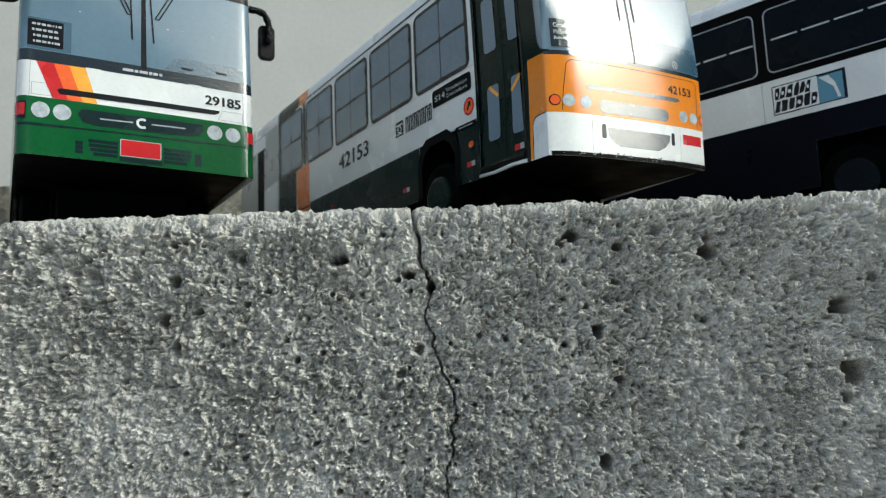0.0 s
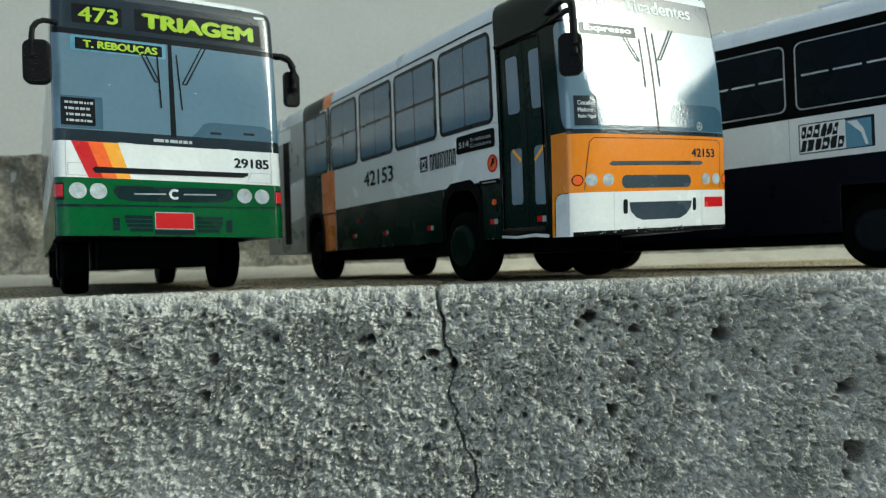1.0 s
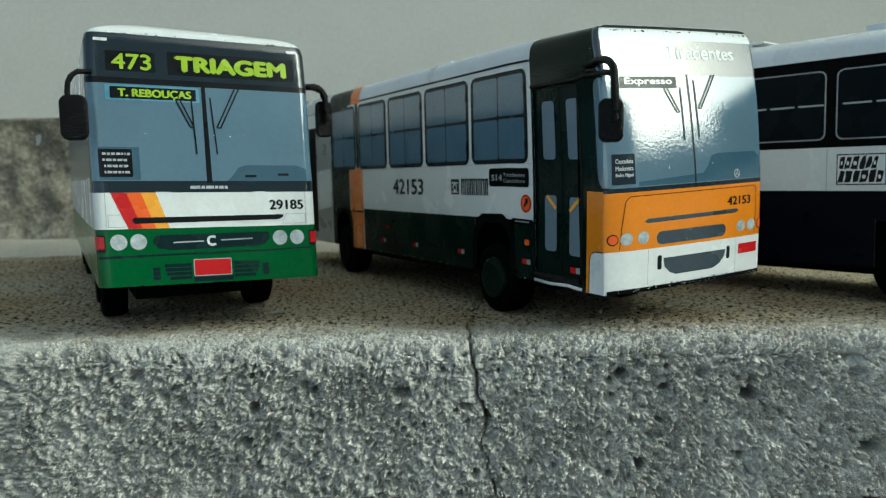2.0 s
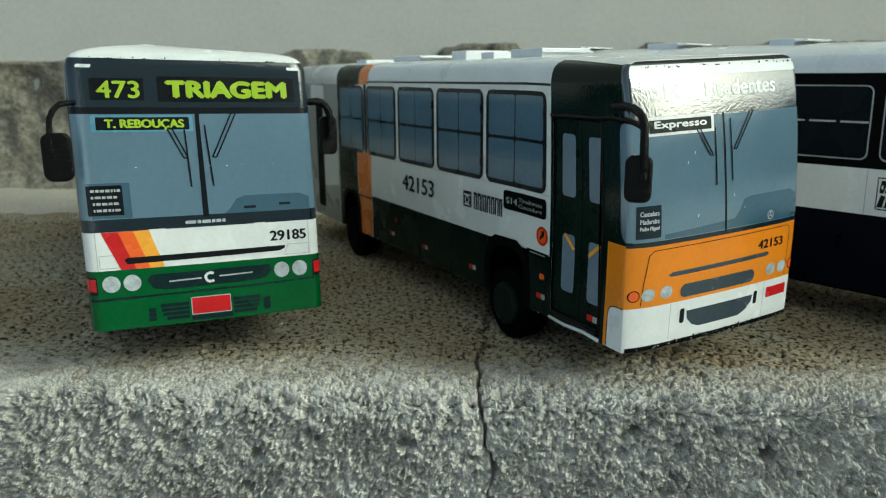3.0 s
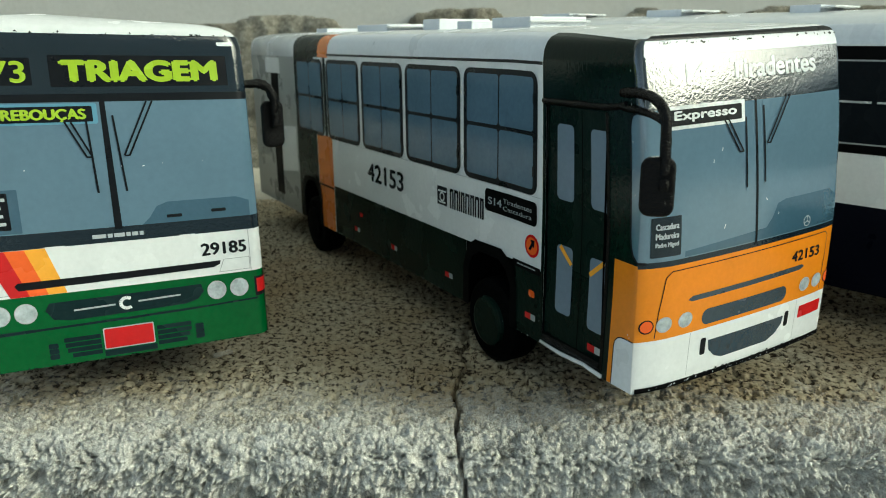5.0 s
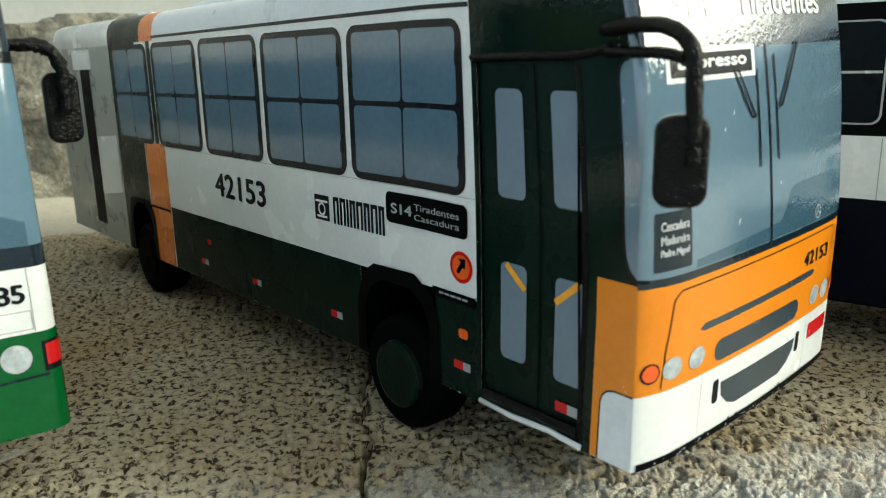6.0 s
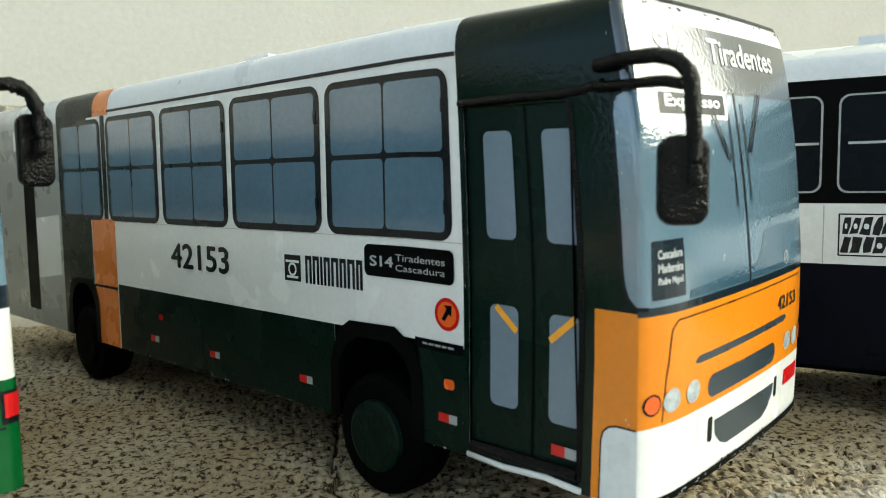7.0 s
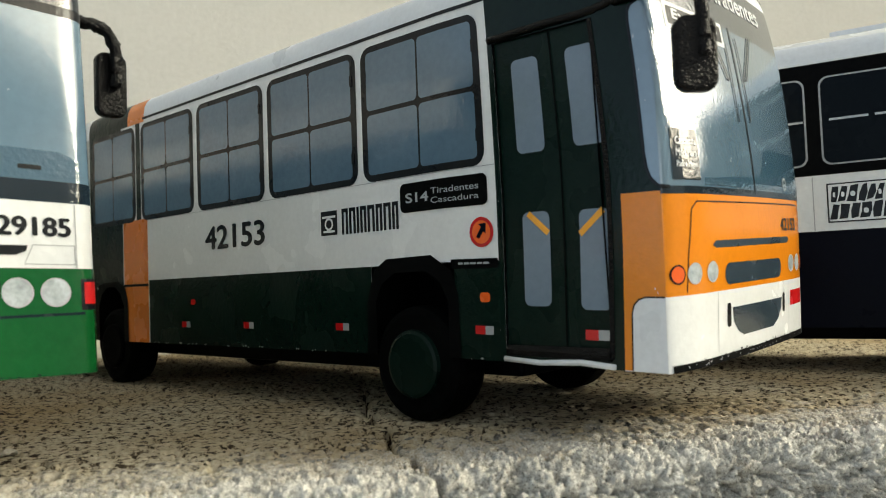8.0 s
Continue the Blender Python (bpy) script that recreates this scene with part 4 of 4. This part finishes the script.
    # lettering on the flank
    sh.text("fleet_number", "42153", S(5.51), 1.6, 0.245, INK, 0.014, 1.09, 0.02)
    lg = sh.cut("company_mark", [rr(S(3.52), S(3.29), 1.615, 1.84, 0.005)], INK, 0.012, "dark company mark")
    cuts(sh, "mark_inner", [rr(S(3.5), S(3.31), 1.775, 1.795, 0.004), rr(S(3.485), S(3.325), 1.64, 1.66, 0.004)], WHITE, 0.018, lg)
    sh.cut("mark_ring", ring_strokes(disc(S(3.405), 1.717, 0.05, 14), 0.02), WHITE, 0.018, "", lg)
    x = S(3.225)
    for w in (0.085, 0.085, 0.03, 0.08, 0.09, 0.08, 0.09, 0.075):
        polys = [[(x, 1.61), (x + 0.03, 1.61), (x + 0.03, 1.845), (x, 1.845)]]
        if w > 0.05:
            polys = [[(x, 1.61), (x + 0.03, 1.61), (x + 0.03, 1.81), (x + w - 0.03, 1.81), (x + w - 0.03, 1.61), (x + w, 1.61), (x + w, 1.845), (x, 1.845)]]
        sh.cut("company_name", polys, INK, 0.014)
        x += w + 0.016
    b = sh.cut("route_board", [rr(S(2.47), S(1.535), 1.735, 1.98, 0.05)], BLACK, 0.02, "black side board with route number and places")
    sh.text("route_number", "S14", S(2.4), 1.815, 0.078, SILVER, 0.026, 0.25, 0.006, "", 0, "LEFT", b)
    sh.text("place_name", "Tiradentes", S(2.12), 1.866, 0.05, SILVER, 0.026, 0.5, 0.0, "", 0, "LEFT", b)
    sh.text("place_name", "Cascadura", S(2.12), 1.79, 0.048, SILVER, 0.026, 0.5, 0.0, "", 0, "LEFT", b)
    c = sh.cut("roundel", [disc(S(1.61), 1.527, 0.118, 24)], RED, 0.014, "red and orange round sticker")
    sh.cut("roundel_face", [disc(S(1.61), 1.527, 0.09, 24)], ORED, 0.02, "", c)
    sh.cut("roundel_arrow", [[(S(1.66), 1.49), (S(1.63), 1.475), (S(1.59), 1.53), (S(1.565), 1.515), (S(1.56), 1.595), (S(1.635), 1.59), (S(1.61), 1.565)]], NAVY, 0.026, "", c)
    t = sh.cut("maker_tab", [[(S(1.93), 1.25), (S(1.46), 1.25), (S(1.46), 1.325), (S(1.93), 1.325)]], BLACK, 0.016)
    lines_of_print(sh, S(1.88), S(1.52), 1.265, 1.315, 1, LINEG, 5, 0.022, "tab_print", 0.16, 0.5).parent = t
    sh.cut("side_marker", [rr(S(1.645), S(1.545), 0.99, 1.065, 0.025)], ORED, 0.016)
    for v in (1.6, 3.25, 4.72, 5.95):
        sh.cut("reflector", [[(S(v + 0.1), 0.745), (S(v), 0.745), (S(v), 0.81), (S(v + 0.1), 0.81)]], RED, 0.016)
        sh.cut("reflector", [[(S(v), 0.745), (S(v - 0.08), 0.745), (S(v - 0.08), 0.81), (S(v), 0.81)]], LINEG, 0.016)
    sh.cut("side_marker", [rr(S(5.85), S(5.75), 1.0, 1.06, 0.02)], RED, 0.016)
    # wheel arch trim, cut black card
    for v0, v1, zt in ((1.9, 2.86, 1.36), (7.38, 8.2, 1.3)):
        outer = [(v1 + 0.06, 0.55), (v1 + 0.05, 1.0), (v1 - 0.05, 1.27), (v1 - 0.2, zt), (v0 + 0.24, zt + 0.01), (v0 + 0.03, 1.24), (v0 - 0.04, 1.05), (v0 - 0.05, 0.55)]
        inner = [(v0 + 0.07, 0.55), (v0 + 0.07, 1.0), (v0 + 0.16, 1.15), (v0 + 0.3, 1.24), (v1 - 0.3, 1.24), (v1 - 0.14, 1.15), (v1 - 0.06, 1.0), (v1 - 0.06, 0.55)]
        sh.cut("arch_trim", [[(S(a), z) for a, z in outer + inner]], BLACK, 0.035)
    # door, set back in its opening
    depth = -0.025
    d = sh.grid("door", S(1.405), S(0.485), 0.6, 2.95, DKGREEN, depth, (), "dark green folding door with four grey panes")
    bm = bmesh.new()
    q = [(S(1.405), 0.6), (S(0.485), 0.6), (S(0.485), 2.95), (S(1.405), 2.95)]
    o, n = [bm.verts.new(sh.at(s, z, 0.006)) for s, z in q], [bm.verts.new(sh.at(s, z, depth)) for s, z in q]
    for i in range(4):
        bm.faces.new((o[i], o[(i + 1) % 4], n[(i + 1) % 4], n[i]))
    part("door_reveal", bm, BLACK, d)
    for va, vb, za, zb in ((1.0, 1.25, 2.085, 2.79), (0.485, 0.755, 2.085, 2.79), (1.0, 1.235, 0.965, 1.65), (0.5, 0.752, 0.945, 1.64)):
        sh.cut("door_pane", [rr(S(vb), S(va), za, zb, 0.05)], DGLASS, depth + 0.008, "", d)
    cuts(sh, "door_stripe", [stroke((S(1.18), 1.64), (S(1.01), 1.49), 0.045), stroke((S(0.545), 1.63), (S(0.745), 1.47), 0.045)], YELLOW, depth + 0.014, d)
    sh.cut("door_seam", [stroke((S(0.88), 0.62), (S(0.88), 2.94), 0.012)], BLACK, depth + 0.010, "", d)
    sh.cut("door_edge", [stroke((S(0.485), 0.62), (S(0.485), 2.95), 0.04)], FLAKE, 0.022, "", d)
    sh.cut("reflector", [[(S(0.72), 0.74), (S(0.61), 0.74), (S(0.61), 0.81), (S(0.72), 0.81)]], RED, depth + 0.012, "", d)
    sh.cut("reflector", [[(S(0.61), 0.74), (S(0.51), 0.74), (S(0.51), 0.81), (S(0.61), 0.81)]], LINEG, depth + 0.012, "", d)
    step = [sh.at(S(1.42), 0.575, 0.0), sh.at(S(1.1), 0.56, 0.006), sh.at(S(0.75), 0.585, 0.0), sh.at(S(0.46), 0.57, 0.008)]
    part("door_step", tube_bm(step, 0.022, 6, 0.2), WHITE, th, "white card step edge", True)
    part("door_sill", tube_bm([sh.at(S(1.39), 0.645, -0.015), sh.at(S(0.5), 0.645, -0.015)], 0.045, 6, 0.25), FLAKE, th)
    part("door_header", tube_bm(smooth_path([sh.at(S(1.44), 2.98, 0.0), sh.at(S(0.95), 2.99, 0.012), sh.at(S(0.48), 3.0, 0.0), sh.at(S(0.2), 3.04, 0.0)], 8), 0.03, 8, 0.14), FLAKE, th, "black rough header over the door", True)
    # front
    fr_ = sh.grid("front_panel", S(0.13), -S(0.3), 1.037, 1.72, ORANGE, 0.008, (), "orange printed front panel")
    bp = sh.grid("bumper", F(0.0), -S(0.3), 0.605, 1.037, WHITE, 0.010, (), "white printed bumper")
    sh.grid("bumper_lip", F(0.03), -S(0.2), 0.55, 0.598, BLACK, 0.02)
    sh.grid("windscreen", F(0.0), -S(0.15), 1.74, 3.0, GLASS, 0.010, (), "pale blue printed windscreen, glossy")
    bd = sh.grid("destination_band", F(0.0), -S(0.13), 3.0, 3.42, GLOSSBAND, 0.011, (), "dark band with white route number and name")
    sh.grid("front_top", F(0.0), -S(0.13), 3.42, 3.55, DULLWHITE, 0.011)
    sh.cut("windscreen_base", [[(F(0.0), 1.70), (F(2.54), 1.70), (F(2.54), 1.75), (F(0.0), 1.75)]], BAND, 0.014)
    sh.text("route_number", "S14", F(0.3), 3.19, 0.165, LAMPW, 0.018, 0.38, 0.014, "", 0, "LEFT", bd)
    sh.text("route_name", "Tiradentes", F(0.97), 3.2, 0.16, LAMPW, 0.018, 1.15, 0.014, "", 0, "LEFT", bd)
    v = sh.cut("via_sign", [rr(F(0.2), F(1.12), 2.83, 3.02, 0.01)], LAMPW, 0.016)
    sh.cut("via_face", [rr(F(0.24), F(1.08), 2.86, 2.99, 0.01)], INK, 0.022, "", v)
    sh.text("via_name", "Expresso", F(0.31), 2.885, 0.09, LAMPW, 0.026, 0.7, 0.01, "", 0, "LEFT", v)["kind"] = "stuff"
    sh.cut("divider", [stroke((F(1.29), 1.73), (F(1.26), 3.02), 0.028)], INK, 0.018)
    windscreen_wiper(sh, "wiper", ((0.86, 2.88), (1.05, 2.58)), ((1.13, 2.87), (1.14, 2.26)))
    windscreen_wiper(sh, "wiper", ((1.68, 3.02), (1.4, 2.62)), ((1.36, 2.95), (1.38, 2.28)))
    c = sh.cut("window_card", [rr(F(0.08), F(0.37), 1.79, 2.13, 0.01)], BAND, 0.018)
    for i, wd in enumerate(("Cascadura", "Madureira", "Padre Miguel")):
        sh.text("place_name", wd, F(0.12), 2.025 - 0.08 * i, 0.05, SILVER, 0.026, 0.22, 0.006, "", 0, "LEFT", c)
    sh.cut("dashboard", [[(F(0.42), 1.76), (F(2.5), 1.76), (F(2.48), 2.02), (F(2.36), 2.085), (F(1.68), 2.085), (F(1.57), 2.06), (F(1.5), 1.94), (F(1.42), 1.86), (F(0.42), 1.81)]], DASH, 0.015)
    st = ring_strokes(disc(F(2.015), 1.825, 0.048, 16), 0.01) + [stroke((F(2.015), 1.825), (F(2.015) + 0.045 * math.cos(radians(a)), 1.825 + 0.045 * math.sin(radians(a))), 0.01) for a in (90, 210, 330)]
    sh.cut("badge", st, SILVER, 0.024)
    sh.cut("panel_line", ring_strokes([(F(0.17), 1.06), (F(0.19), 1.3), (F(0.24), 1.6), (F(0.3), 1.65), (F(2.36), 1.66), (F(2.41), 1.62), (F(2.39), 1.06)], 0.009, False), INK, 0.014, "", fr_)
    sh.text("fleet_number", "42153", F(1.85), 1.445, 0.1, INK, 0.016, 0.43, 0.01, "", 0, "LEFT", fr_)
    sh.cut("air_slot", [[(F(0.5), 1.355), (F(0.55), 1.335), (F(2.0), 1.345), (F(2.06), 1.37), (F(2.02), 1.395), (F(0.55), 1.385)]], SLATE, 0.016, "", fr_)
    sh.cut("grille", [rr(F(0.69), F(1.83), 1.075, 1.225, 0.07, 5)], SLATE, 0.016, "", fr_)
    for u in (0.255, 0.49, 2.11, 2.31):
        h = sh.cut("headlight", [disc(F(u), 1.175, 0.068, 18, 1.15)], HEADL, 0.018, "pale printed headlamp")
        sh.cut("headlight_rim", ring_strokes(disc(F(u), 1.175, 0.068, 18, 1.15), 0.008), LINEG, 0.022, "", h)
    for s in (F(0.09), F(2.5)):
        h = sh.cut("indicator", [disc(s, 1.175, 0.066, 14)], INK, 0.018)
        sh.cut("indicator_glass", [disc(s, 1.175, 0.054, 14)], ORED, 0.022, "", h)
    sh.cut("bumper_grille", [[(F(0.8), 0.91), (F(0.82), 0.81), (F(0.9), 0.735), (F(1.0), 0.70), (F(1.62), 0.70), (F(1.74), 0.75), (F(1.82), 0.83), (F(1.84), 0.91)]], SLATE, 0.018, "", bp)
    cuts(sh, "bumper_vent", [rr(F(0.71), F(0.775), 0.78, 0.945, 0.02), rr(F(1.86), F(1.92), 0.79, 0.945, 0.02)], INK, 0.018, bp)
    cuts(sh, "bumper_seam", [stroke((F(0.57), 0.62), (F(0.57), 1.03), 0.006), stroke((F(2.03), 0.62), (F(2.03), 1.03), 0.006)], LINEG, 0.016, bp)
    sh.cut("number_plate", [rr(F(2.08), F(2.45), 0.825, 0.95, 0.01)], RED, 0.018, "blank red number plate", bp)
    # mirror on a double arm
    mirror(th, [(-0.02, 0.4, 3.1), (-0.08, 0.15, 3.11), (-0.15, -0.1, 3.08), (-0.19, -0.24, 2.98), (-0.2, -0.27, 2.82), (-0.2, -0.28, 2.6), (-0.2, -0.28, 2.42)], (-0.21, -0.225, 0.26, 0.09, 2.21, 2.67), 0.042, FLAKE, 0.06,
           [(-0.01, 0.4, 2.98), (-0.07, 0.14, 2.97), (-0.13, -0.06, 2.96), (-0.17, -0.2, 2.93)], -46)
    sh.grid("corner_edge", S(0.07), F(0.035), 2.98, 3.56, GLOSSBAND, 0.03)
    sh.grid("roof_edge", F(0.035), -S(0.02), 3.545, 3.585, INK, 0.03)
    chips(sh, "worn_edge", ((S(0.13), 0.6), (S(0.13), 1.7)), 8, WHITE, 11, 0.009)
    chips(sh, "worn_edge", ((S(0.13), 1.75), (S(0.13), 3.4)), 8, SILVER, 12, 0.008)
    chips(sh, "worn_edge", ((F(0.05), 3.52), (F(2.5), 3.52)), 34, INK, 13, 0.016)
    chips(sh, "worn_edge", ((F(0.06), 0.6), (F(2.5), 0.6)), 34, INK, 14, 0.014)
    chips(sh, "worn_edge", ((S(1.45), 0.58), (S(1.45), 3.5)), 8, SILVER, 15, 0.007)
    chips(sh, "worn_edge", ((S(6.7), 0.56), (S(1.5), 0.56)), 40, GREY, 16, 0.014)
    chips(sh, "worn_edge", ((F(0.06), 0.575), (F(2.5), 0.575)), 40, SILVER, 17, 0.01, 0.05)
    rnd = random.Random(21)
    for _ in range(5):
        u, z = rnd.uniform(0.4, 2.4), rnd.uniform(1.9, 2.8)
        sh.cut("scratch", [stroke((F(u), z), (F(u) + rnd.uniform(-0.01, 0.012), z + rnd.uniform(0.01, 0.045)), 0.006)], LAMPW, 0.03)
    for v in (2.37, 7.8):
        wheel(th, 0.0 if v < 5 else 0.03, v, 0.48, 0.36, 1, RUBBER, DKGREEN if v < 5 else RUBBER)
        wheel(th, 2.5, v, 0.48, 0.36, -1)
    # black filler below the floor, its colour standing in for shade
    part("shade_block", box_bm(0.45, 2.1, 1.6, 9.2, 0.36, 0.58, 0.03), BLACK, th)
    # roof hatches, two with their lids up
    for v0, v1, h, lid, rise in ((2.75, 3.5, 0.15, 0.05, 2), (3.95, 4.3, 0.13, 0, 0), (4.75, 5.2, 0.17, 0, 0), (6.3, 7.4, 0.13, 0.15, 3), (8.7, 9.2, 0.1, 0, 0)):
        roof_hatch(sh, 1.15, v0, v1, 0.8, h - 0.02, 3.63, lid, rise)
    return th


orange_bus()


# ---- white and navy bus at the end of the row ----
def navy_bus():
    th = bus_thing(7.29, 0.207, 43.0, "paper model city bus with white flank and navy skirt")
    sh = Shell(2.4, 10.8, 0.15, 0.5, [(0.5, 0.0), (1.7, 0.0), (3.5, 0.15)], 0.0, 0.05,
               [(3.42, 0.0), (3.54, 0.02), (3.64, 0.08), (3.72, 0.2), (3.78, 0.4), (3.82, 0.7), (3.84, 1.1)], [(3.5, 0.0), (3.66, 0.05), (3.84, 0.3)], 0.0, th)
    F, S = sh.F, sh.S
    e = S(sh.L)
    WELL = (S(2.75), S(1.85), 0.5, 1.15)
    sh.grid("body", e, -e, 0.5, 3.84, WHITE, 0, (WELL,), "", True)
    wheel_well(sh, 1.85, 2.75, 1.15, 0.5)
    floor_plate(sh, 0.53)
    sh.grid("skirt", e, -e, 0.5, 1.555, NAVY, 0.006, (WELL,), "navy blue printed skirt")
    sh.grid("window_band", e, S(0.2), 2.17, 3.41, BLACK, 0.006, (), "black printed window band")
    sh.grid("windscreen", F(0.05), F(2.35), 1.75, 3.2, GLASS, 0.008)
    sh.grid("roof_side", e, S(0.1), 3.43, 3.66, DULLWHITE, 0.006)
    edges = [(1.5, 3.31), (3.45, 5.2), (5.35, 7.05), (7.2, 8.9)]
    for va, vb in edges:
        w = sh.cut("window", [rr(S(vb), S(va), 2.275, 3.255, 0.1, 5)], LINEG, 0.012, "dark tinted window with thin pale outline")
        sh.cut("pane", [rr(S(vb - 0.02), S(va + 0.02), 2.293, 3.237, 0.09, 5)], NAVYGLASS, 0.018, "", w)
        n = 4
        for i in range(n):
            x0, x1 = va + 0.03 + (vb - va - 0.06) * i / n, va + 0.03 + (vb - va - 0.06) * (i + 0.86) / n
            sh.cut("rail", [[(S(x1), 2.76), (S(x0), 2.76), (S(x0), 2.785), (S(x1), 2.785)]], SILVER, 0.024, "", w)
    lg = sh.cut("company_mark", [rr(S(3.285), S(2.28), 1.64, 2.07, 0.01)], INK, 0.012, "framed company mark in black, white and blue")
    sh.cut("mark_face", [rr(S(3.27), S(2.65), 1.655, 2.055, 0.005)], WHITE, 0.018, "", lg)
    sh.cut("mark_blue", [[(S(2.65), 1.655), (S(2.32), 1.655), (S(2.32), 2.035), (S(2.65), 2.035)]], SKYBLUE, 0.018, "", lg)
    sh.cut("mark_white", [[(S(2.63), 2.02), (S(2.45), 1.85), (S(2.4), 1.68), (S(2.36), 1.68), (S(2.42), 1.9), (S(2.5), 2.02)]], WHITE, 0.024, "", lg)
    rnd = random.Random(4)
    for z in (1.675, 1.865):
        x = S(3.255)
        for _ in range(6):
            w, j = rnd.uniform(0.055, 0.085), [rnd.uniform(-0.015, 0.02) for _ in range(6)]
            sh.cut("mark_bar", [[(x + j[0], z), (x + w, z + j[1]), (x + w + 0.02 + j[2], z + 0.08), (x + w + 0.03, z + 0.165 + j[3]), (x + 0.03 + j[4], z + 0.165), (x + 0.012, z + 0.07 + j[5])]], INK, 0.026, "", lg)
            if rnd.random() < 0.6:
                sh.cut("mark_gap", [rr(x + 0.03, x + w - 0.005, z + 0.05, z + 0.105, 0.02)], WHITE, 0.030, "", lg)
            x += w + 0.022
    sh.cut("seam", [stroke((S(3.42), 1.55), (S(3.42), 2.15), 0.01)], LINEG, 0.012)
    wheel(th, 0.02, 2.3, 0.5, 0.36, 1, RUBBER, NAVYGLASS)
    wheel(th, 0.02, 8.0, 0.5, 0.36, 1)
    wheel(th, 2.38, 2.3, 0.5, 0.36, -1)
    wheel(th, 2.38, 8.0, 0.5, 0.36, -1)
    # black filler again, shade painted into the space under the floor
    part("shade_block", box_bm(0.45, 1.95, 1.4, 8.8, 0.34, 0.53, 0.03), BLACK, th)
    for v0, v1 in ((6.9, 7.5), (4.9, 5.3), (2.6, 3.2), (9.0, 9.6)):
        roof_hatch(sh, 1.0, v0, v1, 0.7, 0.1, 3.81, 0.2, 4)
    return th


navy_bus()


# ---- a crumb of old plaster lying by the first bus ----
def plaster_flake():
    rnd = random.Random(31)
    bm = bmesh.new()
    n, m = 9, 5
    V = []
    for k in (0, 1):
        for i in range(n):
            for j in range(m):
                a, b = i / (n - 1) * 2 - 1, j / (m - 1) * 2 - 1
                w = 0.5 + 0.5 * math.cos(a * 1.3)
                V.append(bm.verts.new((0.11 * a + rnd.uniform(-0.006, 0.006), 0.055 * b * w + 0.02 * math.sin(a * 3) + rnd.uniform(-0.008, 0.008), 0.012 + 0.03 * abs(b) * rnd.uniform(0.3, 1) + 0.014 * k)))
    at = lambda k, i, j: V[k * n * m + i * m + j]
    for i in range(n - 1):
        for j in range(m - 1):
            bm.faces.new((at(1, i, j), at(1, i + 1, j), at(1, i + 1, j + 1), at(1, i, j + 1)))
            bm.faces.new((at(0, i, j + 1), at(0, i + 1, j + 1), at(0, i + 1, j), at(0, i, j)))
    for i in range(n - 1):
        for j, f in ((0, 1), (m - 1, 0)):
            q = (at(0, i, j), at(0, i + 1, j), at(1, i + 1, j), at(1, i, j))
            bm.faces.new(q if f else q[::-1])
    for j in range(m - 1):
        for i, f in ((0, 0), (n - 1, 1)):
            q = (at(0, i, j), at(0, i, j + 1), at(1, i, j + 1), at(1, i, j))
            bm.faces.new(q if f else q[::-1])
    ob = link("plaster_flake", bm, MORTAR)
    ob.matrix_world = pose(-2.9 * K, 2.06 * K, -0.01 * K, 0, 0, 25)
    tagged(ob, "small pale curled flake of plaster on the ledge", "flake")


plaster_flake()
